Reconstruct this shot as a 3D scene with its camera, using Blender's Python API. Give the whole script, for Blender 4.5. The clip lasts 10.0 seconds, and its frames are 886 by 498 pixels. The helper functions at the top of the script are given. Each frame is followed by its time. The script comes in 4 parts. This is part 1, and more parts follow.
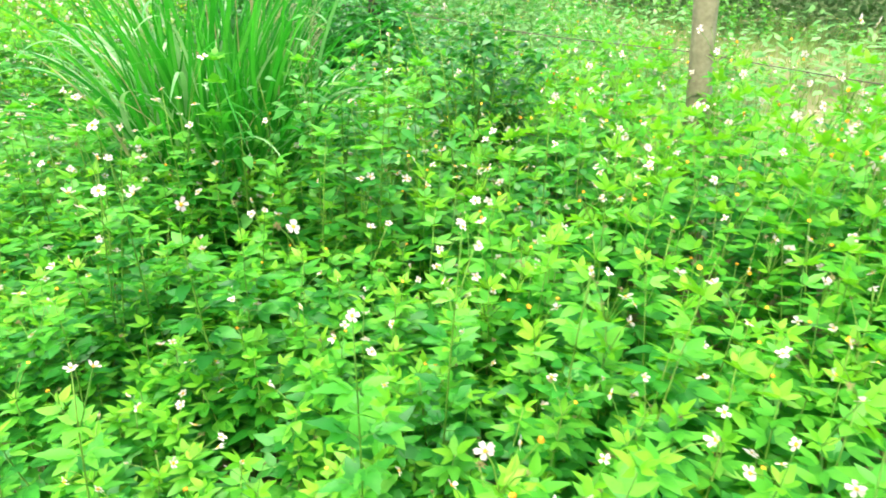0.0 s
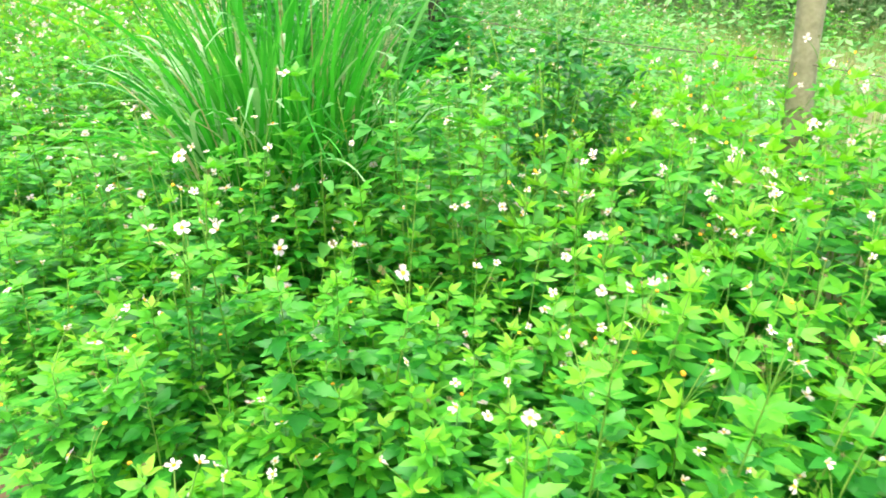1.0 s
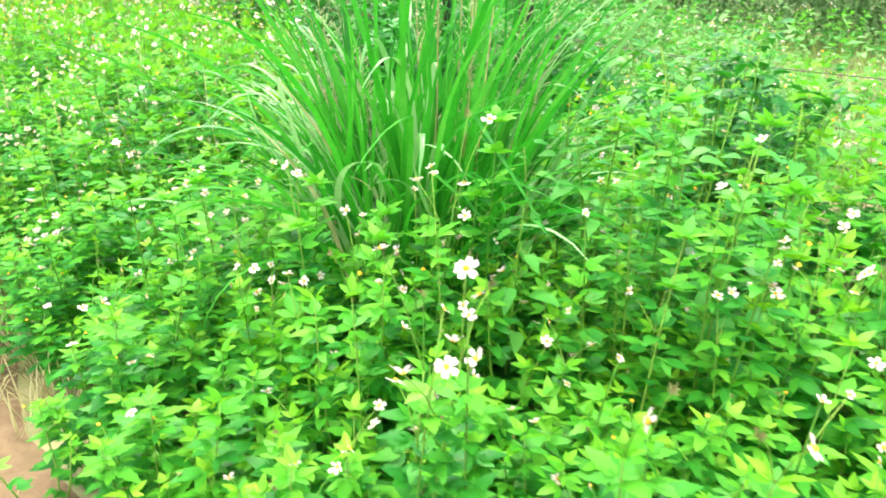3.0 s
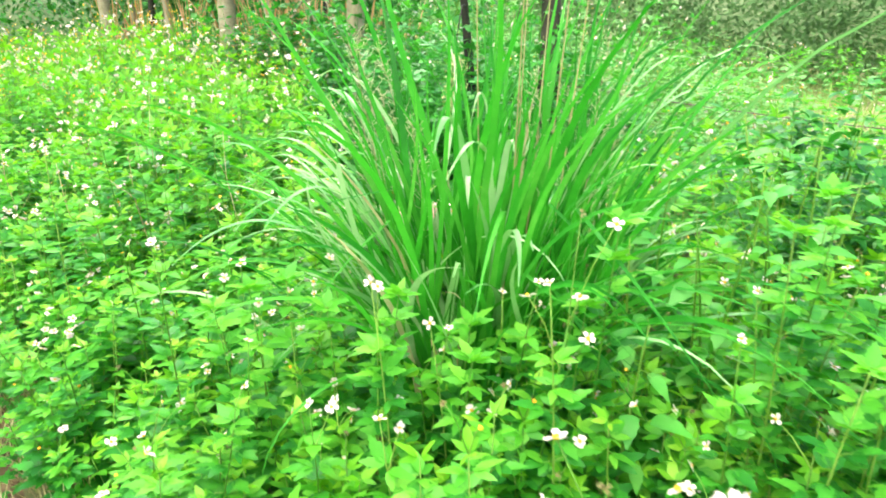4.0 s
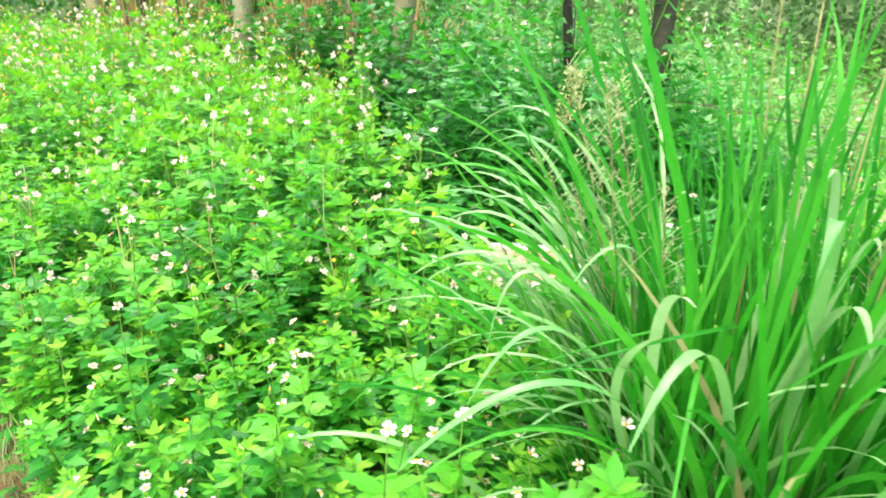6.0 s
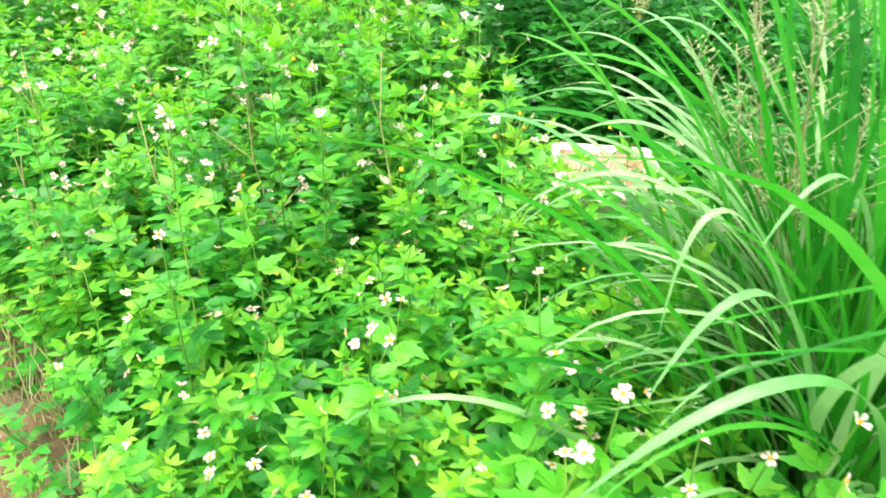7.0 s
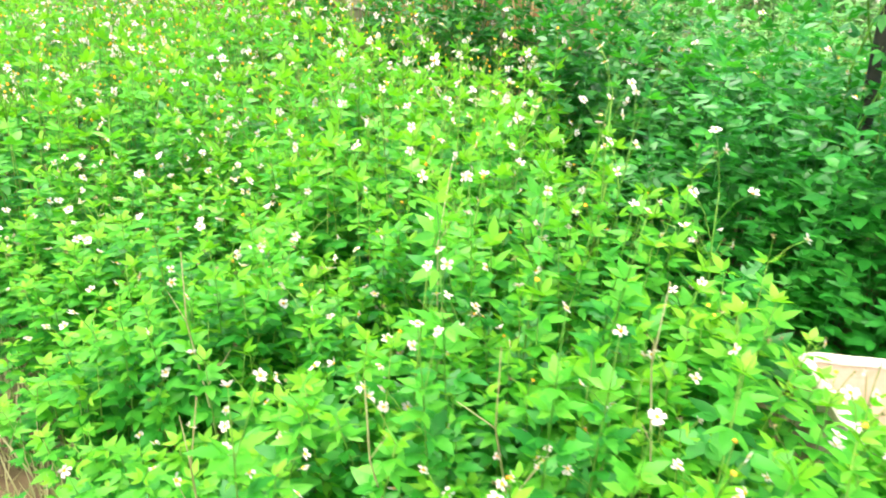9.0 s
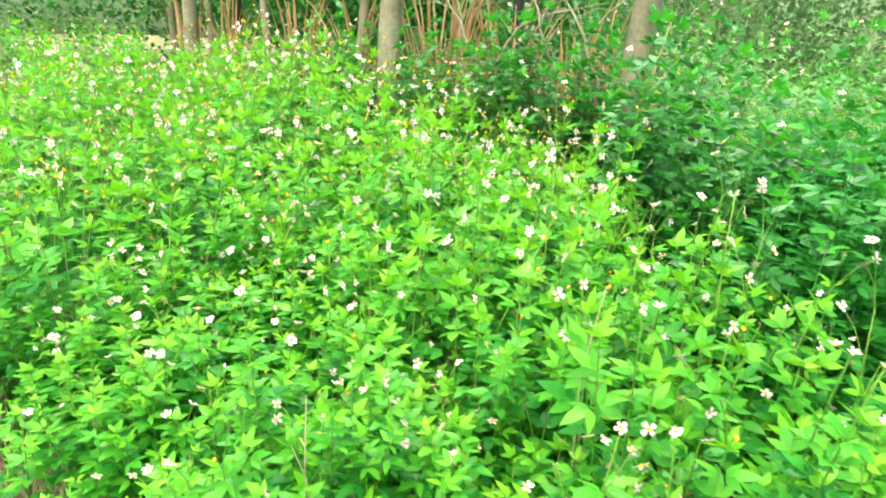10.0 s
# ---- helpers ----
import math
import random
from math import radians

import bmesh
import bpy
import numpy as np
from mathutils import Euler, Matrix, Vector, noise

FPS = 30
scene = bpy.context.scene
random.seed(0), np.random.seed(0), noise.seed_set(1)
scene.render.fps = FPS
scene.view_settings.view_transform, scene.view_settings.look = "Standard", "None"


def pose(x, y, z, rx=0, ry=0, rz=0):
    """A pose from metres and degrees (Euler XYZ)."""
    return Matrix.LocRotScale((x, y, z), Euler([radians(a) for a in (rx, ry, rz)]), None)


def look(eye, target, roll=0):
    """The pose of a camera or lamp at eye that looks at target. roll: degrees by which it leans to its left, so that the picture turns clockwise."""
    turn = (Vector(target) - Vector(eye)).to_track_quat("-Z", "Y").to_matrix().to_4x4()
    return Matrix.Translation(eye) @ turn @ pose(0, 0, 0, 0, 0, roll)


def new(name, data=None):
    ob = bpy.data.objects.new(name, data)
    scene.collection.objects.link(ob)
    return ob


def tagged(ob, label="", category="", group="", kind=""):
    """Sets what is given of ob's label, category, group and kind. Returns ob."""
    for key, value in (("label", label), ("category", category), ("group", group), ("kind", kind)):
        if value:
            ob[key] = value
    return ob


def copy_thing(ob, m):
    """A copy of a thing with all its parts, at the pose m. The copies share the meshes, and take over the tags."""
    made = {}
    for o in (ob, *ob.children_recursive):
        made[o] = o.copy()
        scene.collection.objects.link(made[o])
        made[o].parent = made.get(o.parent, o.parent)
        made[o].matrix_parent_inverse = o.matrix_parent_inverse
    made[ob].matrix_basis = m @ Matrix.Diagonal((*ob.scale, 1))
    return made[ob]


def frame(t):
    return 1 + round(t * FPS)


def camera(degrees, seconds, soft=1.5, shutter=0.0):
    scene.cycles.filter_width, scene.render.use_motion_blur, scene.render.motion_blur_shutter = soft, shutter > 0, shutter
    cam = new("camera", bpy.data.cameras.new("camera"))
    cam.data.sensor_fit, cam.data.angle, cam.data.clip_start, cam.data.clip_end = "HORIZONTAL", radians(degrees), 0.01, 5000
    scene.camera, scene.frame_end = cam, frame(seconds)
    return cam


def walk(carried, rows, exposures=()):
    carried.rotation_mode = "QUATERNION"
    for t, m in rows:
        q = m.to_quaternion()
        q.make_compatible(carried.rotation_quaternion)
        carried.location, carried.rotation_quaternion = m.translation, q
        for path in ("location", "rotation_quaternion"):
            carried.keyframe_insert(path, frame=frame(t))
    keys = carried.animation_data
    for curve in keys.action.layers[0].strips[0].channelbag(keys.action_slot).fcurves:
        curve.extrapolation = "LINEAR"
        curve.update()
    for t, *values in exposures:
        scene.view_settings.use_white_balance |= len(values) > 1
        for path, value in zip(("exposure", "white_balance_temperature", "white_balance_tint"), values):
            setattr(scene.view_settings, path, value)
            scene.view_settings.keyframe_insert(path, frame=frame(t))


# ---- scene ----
cam = camera(66.8, 10.0, 1.8, 0.3)
EXPOSURE = 2.01
PATH = [
    (0, (0.0, 0.0, 1.3), (-0.236, 1.807, 0.475), 2.5),
    (0.5, (-0.124, 0.103, 1.297), (-0.399, 1.904, 0.472), 2.2),
    (1, (-0.229, 0.191, 1.293), (-0.56, 1.985, 0.474), 1.9),
    (1.5, (-0.378, 0.261, 1.304), (-0.716, 2.052, 0.482), 2.0),
    (2, (-0.555, 0.322, 1.304), (-0.883, 2.122, 0.496), 3.0),
    (2.2, (-0.61, 0.366, 1.291), (-0.963, 2.164, 0.489), 2.7),
    (3.3, (-0.969, 0.655, 1.261), (-1.297, 2.475, 0.499), 1.2),
    (3.5, (-1.031, 0.703, 1.28), (-1.349, 2.534, 0.541), 1.1),
    (4, (-1.17, 0.829, 1.329), (-1.473, 2.679, 0.633), 1.1),
    (4.5, (-1.332, 0.97, 1.35), (-1.632, 2.823, 0.662), 1.6),
    (5, (-1.5, 1.122, 1.351), (-1.811, 2.975, 0.667), 1.2),
    (5.2, (-1.582, 1.168, 1.356), (-1.877, 3.026, 0.679), 1.5),
    (6.3, (-1.996, 1.464, 1.381), (-2.192, 3.279, 0.565), 2.6),
    (6.5, (-2.043, 1.527, 1.361), (-2.241, 3.305, 0.467), 2.8),
    (7, (-2.156, 1.657, 1.309), (-2.341, 3.353, 0.264), 3.4),
    (7.5, (-2.302, 1.784, 1.334), (-2.447, 3.494, 0.307), 3.8),
    (8, (-2.457, 1.917, 1.378), (-2.598, 3.665, 0.417), 4.1),
    (8.3, (-2.529, 1.986, 1.39), (-2.723, 3.758, 0.481), 3.5),
    (8.5, (-2.608, 2.057, 1.399), (-2.837, 3.833, 0.509), 3.5),
    (9, (-2.802, 2.199, 1.402), (-3.113, 3.987, 0.562), 3.5),
    (9.5, (-3.041, 2.289, 1.466), (-3.329, 4.107, 0.685), 4.4),
    (10, (-3.215, 2.394, 1.471), (-3.502, 4.238, 0.753), 4.3),
]
walk(cam, [(t, look(eye, target, roll)) for t, eye, target, roll in PATH], [(t, EXPOSURE + stops, 6750, tint) for t, stops, tint in ((0, -0.02, 7.0), (2, 0.05, 8.0), (3.5, 0.12, 10.0), (5, 0.11, 11.0), (6.5, -0.04, 8.5), (7.5, 0.05, 7.5), (9, 0.06, 7.5), (10, -0.04, 8.0))])

# ---------------------------------------------------------------- world and light
world = bpy.data.worlds.new("sky")
scene.world = world
world.use_nodes = True
wn = world.node_tree
sky = wn.nodes.new("ShaderNodeTexSky")
sky.sky_type = 'NISHITA'
sky.sun_disc = False
sky.sun_elevation, sky.sun_rotation = radians(62), radians(200)
sky.air_density, sky.dust_density, sky.ozone_density = 1.0, 4.0, 1.0
wn.links.new(sky.outputs[0], wn.nodes["Background"].inputs[0])
wn.nodes["Background"].inputs[1].default_value = 0.15
sun = new("sun", bpy.data.lights.new("sun", 'SUN'))
sun.data.energy, sun.data.angle, sun.data.color = 1.5, radians(25), (1.0, 0.96, 0.88)
sun.matrix_basis = look((0, 0, 8), (1.4, -3.7, 0.5))


# ---------------------------------------------------------------- materials
def node_material(name):
    m = bpy.data.materials.new(name)
    m.use_nodes = True
    n = m.node_tree
    return m, n, n.nodes["Principled BSDF"], n.nodes["Material Output"]


def noise_node(n, scale, detail=4.0, coord="Object"):
    tc = n.nodes.new("ShaderNodeTexCoord")
    nz = n.nodes.new("ShaderNodeTexNoise")
    nz.inputs["Scale"].default_value, nz.inputs["Detail"].default_value = scale, detail
    n.links.new(tc.outputs[coord], nz.inputs["Vector"])
    return nz.outputs["Fac"]


def ramp_node(n, fac, stops):
    r = n.nodes.new("ShaderNodeValToRGB")
    while len(r.color_ramp.elements) < len(stops):
        r.color_ramp.elements.new(0.5)
    for e, (at, col) in zip(r.color_ramp.elements, stops):
        e.position, e.color = at, (*col, 1)
    n.links.new(fac, r.inputs[0])
    return r.outputs[0]


def calc(n, op, a, b):
    k = n.nodes.new("ShaderNodeMath")
    k.operation = op
    for s, v in zip(k.inputs, (a, b)):
        if isinstance(v, (int, float)):
            s.default_value = v
        else:
            n.links.new(v, s)
    return k.outputs[0]


def leaf_material(name, stops, glow, through_part=0.35, rough=0.42, grain=60.0, spec=0.5):
    """Foliage: colour drawn leaf by leaf, a finer mottle over it, light shining through."""
    m, n, p, out = node_material(name)
    oi, geo = n.nodes.new("ShaderNodeObjectInfo"), n.nodes.new("ShaderNodeNewGeometry")
    pick = calc(n, 'FRACT', calc(n, 'ADD', oi.outputs["Random"], geo.outputs["Random Per Island"]), 0.0)
    mottle = noise_node(n, grain, 3.0)
    wide = n.nodes.new("ShaderNodeTexNoise")
    wide.inputs["Scale"].default_value, wide.inputs["Detail"].default_value = 2.6, 3.0
    n.links.new(geo.outputs["Position"], wide.inputs["Vector"])
    patch = wide.outputs["Fac"]
    fac = calc(n, 'ADD', calc(n, 'MULTIPLY', pick, 0.56), calc(n, 'MULTIPLY', mottle, 0.34))
    fac = calc(n, 'ADD', fac, calc(n, 'MULTIPLY', calc(n, 'SUBTRACT', patch, 0.5), 0.9))
    col = ramp_node(n, fac, stops)
    n.links.new(col, p.inputs["Base Color"])
    p.inputs["Roughness"].default_value = rough
    p.inputs["Specular IOR Level"].default_value = spec
    bump = n.nodes.new("ShaderNodeBump")
    bump.inputs["Strength"].default_value, bump.inputs["Distance"].default_value = 0.35, 0.002
    n.links.new(noise_node(n, grain * 3, 2.0), bump.inputs["Height"])
    n.links.new(bump.outputs[0], p.inputs["Normal"])
    tr = n.nodes.new("ShaderNodeBsdfTranslucent")
    mul = n.nodes.new("ShaderNodeMix")
    mul.data_type, mul.blend_type = 'RGBA', 'MIX'
    mul.inputs[0].default_value = 0.5
    n.links.new(col, mul.inputs[6])
    mul.inputs[7].default_value = (*glow, 1)
    n.links.new(mul.outputs[2], tr.inputs["Color"])
    mix = n.nodes.new("ShaderNodeMixShader")
    mix.inputs[0].default_value = through_part
    n.links.new(p.outputs[0], mix.inputs[1])
    n.links.new(tr.outputs[0], mix.inputs[2])
    n.links.new(mix.outputs[0], out.inputs["Surface"])
    return m


def rough_material(name, stops, scale, rough=0.85, bump=0.4, fine=8.0, depth=0.01):
    """Soil, wood, stone: a broad stain and a fine grain over it."""
    m, n, p, out = node_material(name)
    fac = calc(n, 'ADD', calc(n, 'MULTIPLY', noise_node(n, scale, 6.0), 0.7),
               calc(n, 'MULTIPLY', noise_node(n, scale * fine, 5.0), 0.3))
    n.links.new(ramp_node(n, fac, stops), p.inputs["Base Color"])
    p.inputs["Roughness"].default_value = rough
    b = n.nodes.new("ShaderNodeBump")
    b.inputs["Strength"].default_value, b.inputs["Distance"].default_value = bump, depth
    n.links.new(noise_node(n, scale * fine * 0.6, 6.0), b.inputs["Height"])
    n.links.new(b.outputs[0], p.inputs["Normal"])
    return m


M_LEAF = leaf_material("herb leaf", [(0.12, (0.012, 0.15, 0.016)), (0.45, (0.032, 0.27, 0.022)), (0.75, (0.085, 0.40, 0.032)), (0.95, (0.22, 0.52, 0.09))], (0.10, 0.56, 0.018), 0.40, 0.42, 60.0, 0.3)
M_YOUNG = leaf_material("young herb leaf", [(0.12, (0.05, 0.32, 0.02)), (0.5, (0.105, 0.45, 0.03)), (0.9, (0.25, 0.60, 0.055))], (0.19, 0.66, 0.02), 0.44, 0.44, 60.0, 0.3)
M_TIP = leaf_material("shoot tip leaf", [(0.12, (0.085, 0.38, 0.015)), (0.5, (0.17, 0.50, 0.02)), (0.9, (0.34, 0.63, 0.05))], (0.26, 0.66, 0.015), 0.4, 0.45, 60.0, 0.3)
M_STEM = leaf_material("herb stem", [(0.2, (0.06, 0.22, 0.015)), (0.8, (0.24, 0.42, 0.06))], (0.2, 0.4, 0.03), 0.1, 0.5, 30.0, 0.3)
# M_DARK: one deep green, young leaves included, stands for shade under trees
M_DARK = leaf_material("shade-toned thicket leaf", [(0.15, (0.016, 0.18, 0.02)), (0.5, (0.038, 0.31, 0.034)), (0.9, (0.11, 0.47, 0.06))], (0.07, 0.52, 0.03), 0.42, 0.42, 60.0, 0.4)
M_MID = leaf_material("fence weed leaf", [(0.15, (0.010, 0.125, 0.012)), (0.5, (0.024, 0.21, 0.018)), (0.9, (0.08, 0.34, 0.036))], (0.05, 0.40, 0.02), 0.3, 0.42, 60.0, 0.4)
M_BROAD = leaf_material("broad leaf", [(0.15, (0.04, 0.28, 0.03)), (0.5, (0.08, 0.38, 0.045)), (0.9, (0.18, 0.48, 0.08))], (0.18, 0.6, 0.05), 0.38, 0.48, 40.0, 0.4)
M_GRASS = leaf_material("grass blade", [(0.12, (0.008, 0.12, 0.009)), (0.4, (0.026, 0.26, 0.018)), (0.7, (0.065, 0.36, 0.03)), (0.92, (0.14, 0.45, 0.065))], (0.05, 0.50, 0.02), 0.38, 0.5, 40.0, 0.16)
# M_BLADE: paler copy of the grass, sky sheen on bent blades painted in
M_BLADE = leaf_material("grass blade with sheen in its colour", [(0.12, (0.09, 0.34, 0.075)), (0.5, (0.22, 0.47, 0.15)), (0.9, (0.41, 0.60, 0.29))], (0.22, 0.54, 0.12), 0.3, 0.42, 40.0, 0.55)
# M_FIELD and M_FAR: distance haze is mixed into these paler greens
M_FIELD = leaf_material("haze-paled field weed leaf", [(0.15, (0.10, 0.32, 0.075)), (0.5, (0.17, 0.41, 0.11)), (0.9, (0.29, 0.5, 0.19))], (0.22, 0.52, 0.12), 0.3, 0.6, 40.0, 0.2)
M_FAR = leaf_material("haze-paled far bush leaf", [(0.15, (0.10, 0.22, 0.07)), (0.5, (0.13, 0.26, 0.09)), (0.9, (0.17, 0.30, 0.12))], (0.18, 0.34, 0.12), 0.5, 0.8, 10.0, 0.1)
M_PALEGRASS = leaf_material("pale field grass", [(0.15, (0.18, 0.30, 0.07)), (0.5, (0.28, 0.40, 0.12)), (0.9, (0.42, 0.46, 0.2))], (0.36, 0.5, 0.15), 0.45, 0.75, 60.0, 0.15)
M_DRY = leaf_material("dry straw", [(0.15, (0.30, 0.28, 0.11)), (0.5, (0.45, 0.42, 0.20)), (0.9, (0.60, 0.58, 0.33))], (0.50, 0.48, 0.2), 0.45, 0.7)
M_PLUME = leaf_material("pale seed plume", [(0.15, (0.42, 0.48, 0.24)), (0.5, (0.54, 0.58, 0.32)), (0.9, (0.64, 0.66, 0.42))], (0.68, 0.72, 0.42), 0.55, 0.7)
M_RUST = leaf_material("rust-brown dead grass", [(0.15, (0.28, 0.15, 0.055)), (0.5, (0.46, 0.28, 0.12)), (0.9, (0.62, 0.44, 0.23))], (0.55, 0.32, 0.12), 0.4, 0.75)
M_PETAL = leaf_material("white petal", [(0.1, (0.72, 0.56, 0.50)), (0.5, (0.80, 0.68, 0.62)), (0.9, (0.86, 0.78, 0.72))], (0.8, 0.68, 0.62), 0.3, 0.6, 80.0, 0.2)
M_DISC = leaf_material("yellow florets", [(0.1, (0.62, 0.30, 0.02)), (0.5, (0.78, 0.45, 0.03)), (0.9, (0.85, 0.6, 0.08))], (0.8, 0.4, 0.02), 0.1, 0.8, 300.0, 0.2)
M_BUD = leaf_material("panicle bloom", [(0.1, (0.30, 0.36, 0.12)), (0.5, (0.44, 0.48, 0.19)), (0.9, (0.58, 0.58, 0.28))], (0.5, 0.55, 0.2), 0.25, 0.7)
M_SOIL = rough_material("bare soil", [(0.25, (0.075, 0.05, 0.022)), (0.5, (0.15, 0.10, 0.048)), (0.75, (0.26, 0.185, 0.095))], 2.5, 0.95, 0.8, 12.0, 0.02)
M_GROUND = rough_material("field ground", [(0.25, (0.10, 0.11, 0.035)), (0.5, (0.20, 0.20, 0.08)), (0.75, (0.33, 0.28, 0.14))], 1.2, 0.95, 0.8, 14.0, 0.03)
# M_BANK: pale grey-green with the haze of distance painted in
M_BANK = rough_material("far backdrop with haze in its colour", [(0.25, (0.10, 0.17, 0.06)), (0.5, (0.16, 0.24, 0.10)), (0.75, (0.23, 0.30, 0.15))], 0.8, 0.95, 0.6, 9.0, 0.2)
M_WOOD = rough_material("weathered wood", [(0.25, (0.10, 0.09, 0.045)), (0.5, (0.24, 0.22, 0.12)), (0.75, (0.42, 0.39, 0.24))], 5.0, 0.9, 0.7, 9.0, 0.01)
# M_BARK: the shade on the trunks is put into this near-black colour
M_BARK = rough_material("bark with shade in its colour", [(0.25, (0.008, 0.009, 0.005)), (0.5, (0.02, 0.021, 0.011)), (0.75, (0.045, 0.045, 0.022))], 8.0, 0.9, 0.8, 8.0, 0.01)
# M_POST: weathered wood darkened in colour to stand for the thicket's shade
M_POST = rough_material("shade-darkened wood", [(0.25, (0.016, 0.017, 0.009)), (0.5, (0.04, 0.041, 0.022)), (0.75, (0.09, 0.088, 0.05))], 5.0, 0.9, 0.7, 9.0, 0.01)
M_WIRE = rough_material("rusty wire", [(0.3, (0.05, 0.04, 0.035)), (0.7, (0.16, 0.10, 0.07))], 40.0, 0.6, 0.2)
M_STONE = rough_material("cream trough", [(0.30, (0.40, 0.27, 0.15)), (0.46, (0.60, 0.46, 0.34)), (0.7, (0.68, 0.56, 0.45))], 7.0, 0.8, 0.35, 10.0, 0.006)
M_RIM = rough_material("pale trough rim", [(0.28, (0.55, 0.43, 0.30)), (0.5, (0.74, 0.66, 0.55)), (0.7, (0.80, 0.75, 0.67))], 9.0, 0.8, 0.3, 9.0, 0.005)
M_STAIN = rough_material("brown trough stain", [(0.28, (0.26, 0.15, 0.07)), (0.5, (0.48, 0.32, 0.17)), (0.7, (0.66, 0.5, 0.33))], 14.0, 0.85, 0.4, 6.0, 0.006)


# ---------------------------------------------------------------- geometry kit
class Geo:
    """Triangles under construction: points, faces, a material slot for each face."""

    def __init__(self):
        self.v, self.f, self.m, self.n = [], [], [], 0

    def add(self, v, f, slot=0):
        v, f = np.asarray(v, float), np.asarray(f, int)
        self.v.append(v)
        self.f.append(f + self.n)
        self.m.append(np.full(len(f), slot, int))
        self.n += len(v)

    def put(self, other, mat, shift=None):
        v, f, m = other.arrays()
        mat = np.array(mat)
        self.v.append(v @ mat[:3, :3].T + mat[:3, 3])
        self.f.append(f + self.n)
        self.m.append(m if shift is None else m + shift)
        self.n += len(v)

    def arrays(self):
        if len(self.v) > 1:
            self.v, self.f, self.m = [np.concatenate(self.v)], [np.concatenate(self.f)], [np.concatenate(self.m)]
        return self.v[0], self.f[0], self.m[0]

    def mesh(self, name, materials):
        v, f, m = self.arrays()
        me = bpy.data.meshes.new(name)
        me.vertices.add(len(v))
        me.vertices.foreach_set("co", v.astype(np.float32).ravel())
        me.loops.add(3 * len(f))
        me.loops.foreach_set("vertex_index", f.astype(np.int32).ravel())
        me.polygons.add(len(f))
        me.polygons.foreach_set("loop_start", np.arange(0, 3 * len(f), 3, dtype=np.int32))
        me.polygons.foreach_set("material_index", m.astype(np.int32))
        me.polygons.foreach_set("use_smooth", np.ones(len(f), dtype=bool))
        for mt in materials:
            me.materials.append(mt)
        me.update(calc_edges=True)
        return me


def leaflet(length, width, n=4, fold=0.25, droop=0.3, teeth=0.16, wide=0.43):
    """A blade along +y with a raised fold, a bent tip and toothed edges."""
    v, f = [(0, 0, 0)], []
    for i in range(1, n):
        t = i / n
        w = width * 0.5 * (math.sin(math.pi * t ** (math.log(0.5) / math.log(wide))) ** 0.85) * (1 + (teeth * (1 if n > 7 else 0.5) * (-1) ** i if n > 4 else 0))
        z = -droop * length * t * t
        y = length * t
        v += [(0, y, z), (-w, y - 0.06 * length, z + fold * w), (w, y - 0.06 * length, z + fold * w)]
    v.append((0, length, -droop * length))
    tip = len(v) - 1
    f += [(0, 1, 2), (0, 3, 1)]
    for i in range(n - 2):
        a, b = 1 + 3 * i, 4 + 3 * i
        f += [(a, b, b + 1), (a, b + 1, a + 1), (a, b + 2, b), (a, a + 2, b + 2)]
    a = 1 + 3 * (n - 2)
    f += [(a, tip, a + 1), (a, a + 2, tip)]
    g = Geo()
    g.add(v, f)
    return g


def tube(points, radii, sides=4, slot=0, cap=True):
    """A tapered tube along points."""
    pts = [Vector(p) for p in points]
    v, f = [], []
    for i, p in enumerate(pts):
        d = (pts[min(i + 1, len(pts) - 1)] - pts[max(i - 1, 0)]).normalized()
        a = d.cross(Vector((0.31, 0.87, 0.38))).normalized()
        b = d.cross(a)
        for k in range(sides):
            q = 2 * math.pi * k / sides
            v.append(p + (a * math.cos(q) + b * math.sin(q)) * radii[i])
    for i in range(len(pts) - 1):
        for k in range(sides):
            a, b = i * sides + k, i * sides + (k + 1) % sides
            f += [(a, b, b + sides), (a, b + sides, a + sides)]
    if cap:
        top = len(v)
        v.append(pts[-1])
        f += [((len(pts) - 1) * sides + k, (len(pts) - 1) * sides + (k + 1) % sides, top) for k in range(sides)]
    g = Geo()
    g.add([tuple(q) for q in v], f, slot)
    return g


def part(name, geo, materials, parent, label=""):
    ob = new(name, geo if isinstance(geo, bpy.types.Mesh) else geo.mesh(name, materials))
    ob.parent = parent
    return tagged(ob, label)


def ground_at(s, p, z=0.0):
    """s: along the footpath, p: away from it to the fence."""
    return Vector((-0.8 * s + 0.6 * p, 0.6 * s + 0.8 * p, z))


def smooth(a, b, x):
    """0 at a, 1 at b, eased."""
    t = min(1, max(0, (x - a) / (b - a)))
    return t * t * (3 - 2 * t)


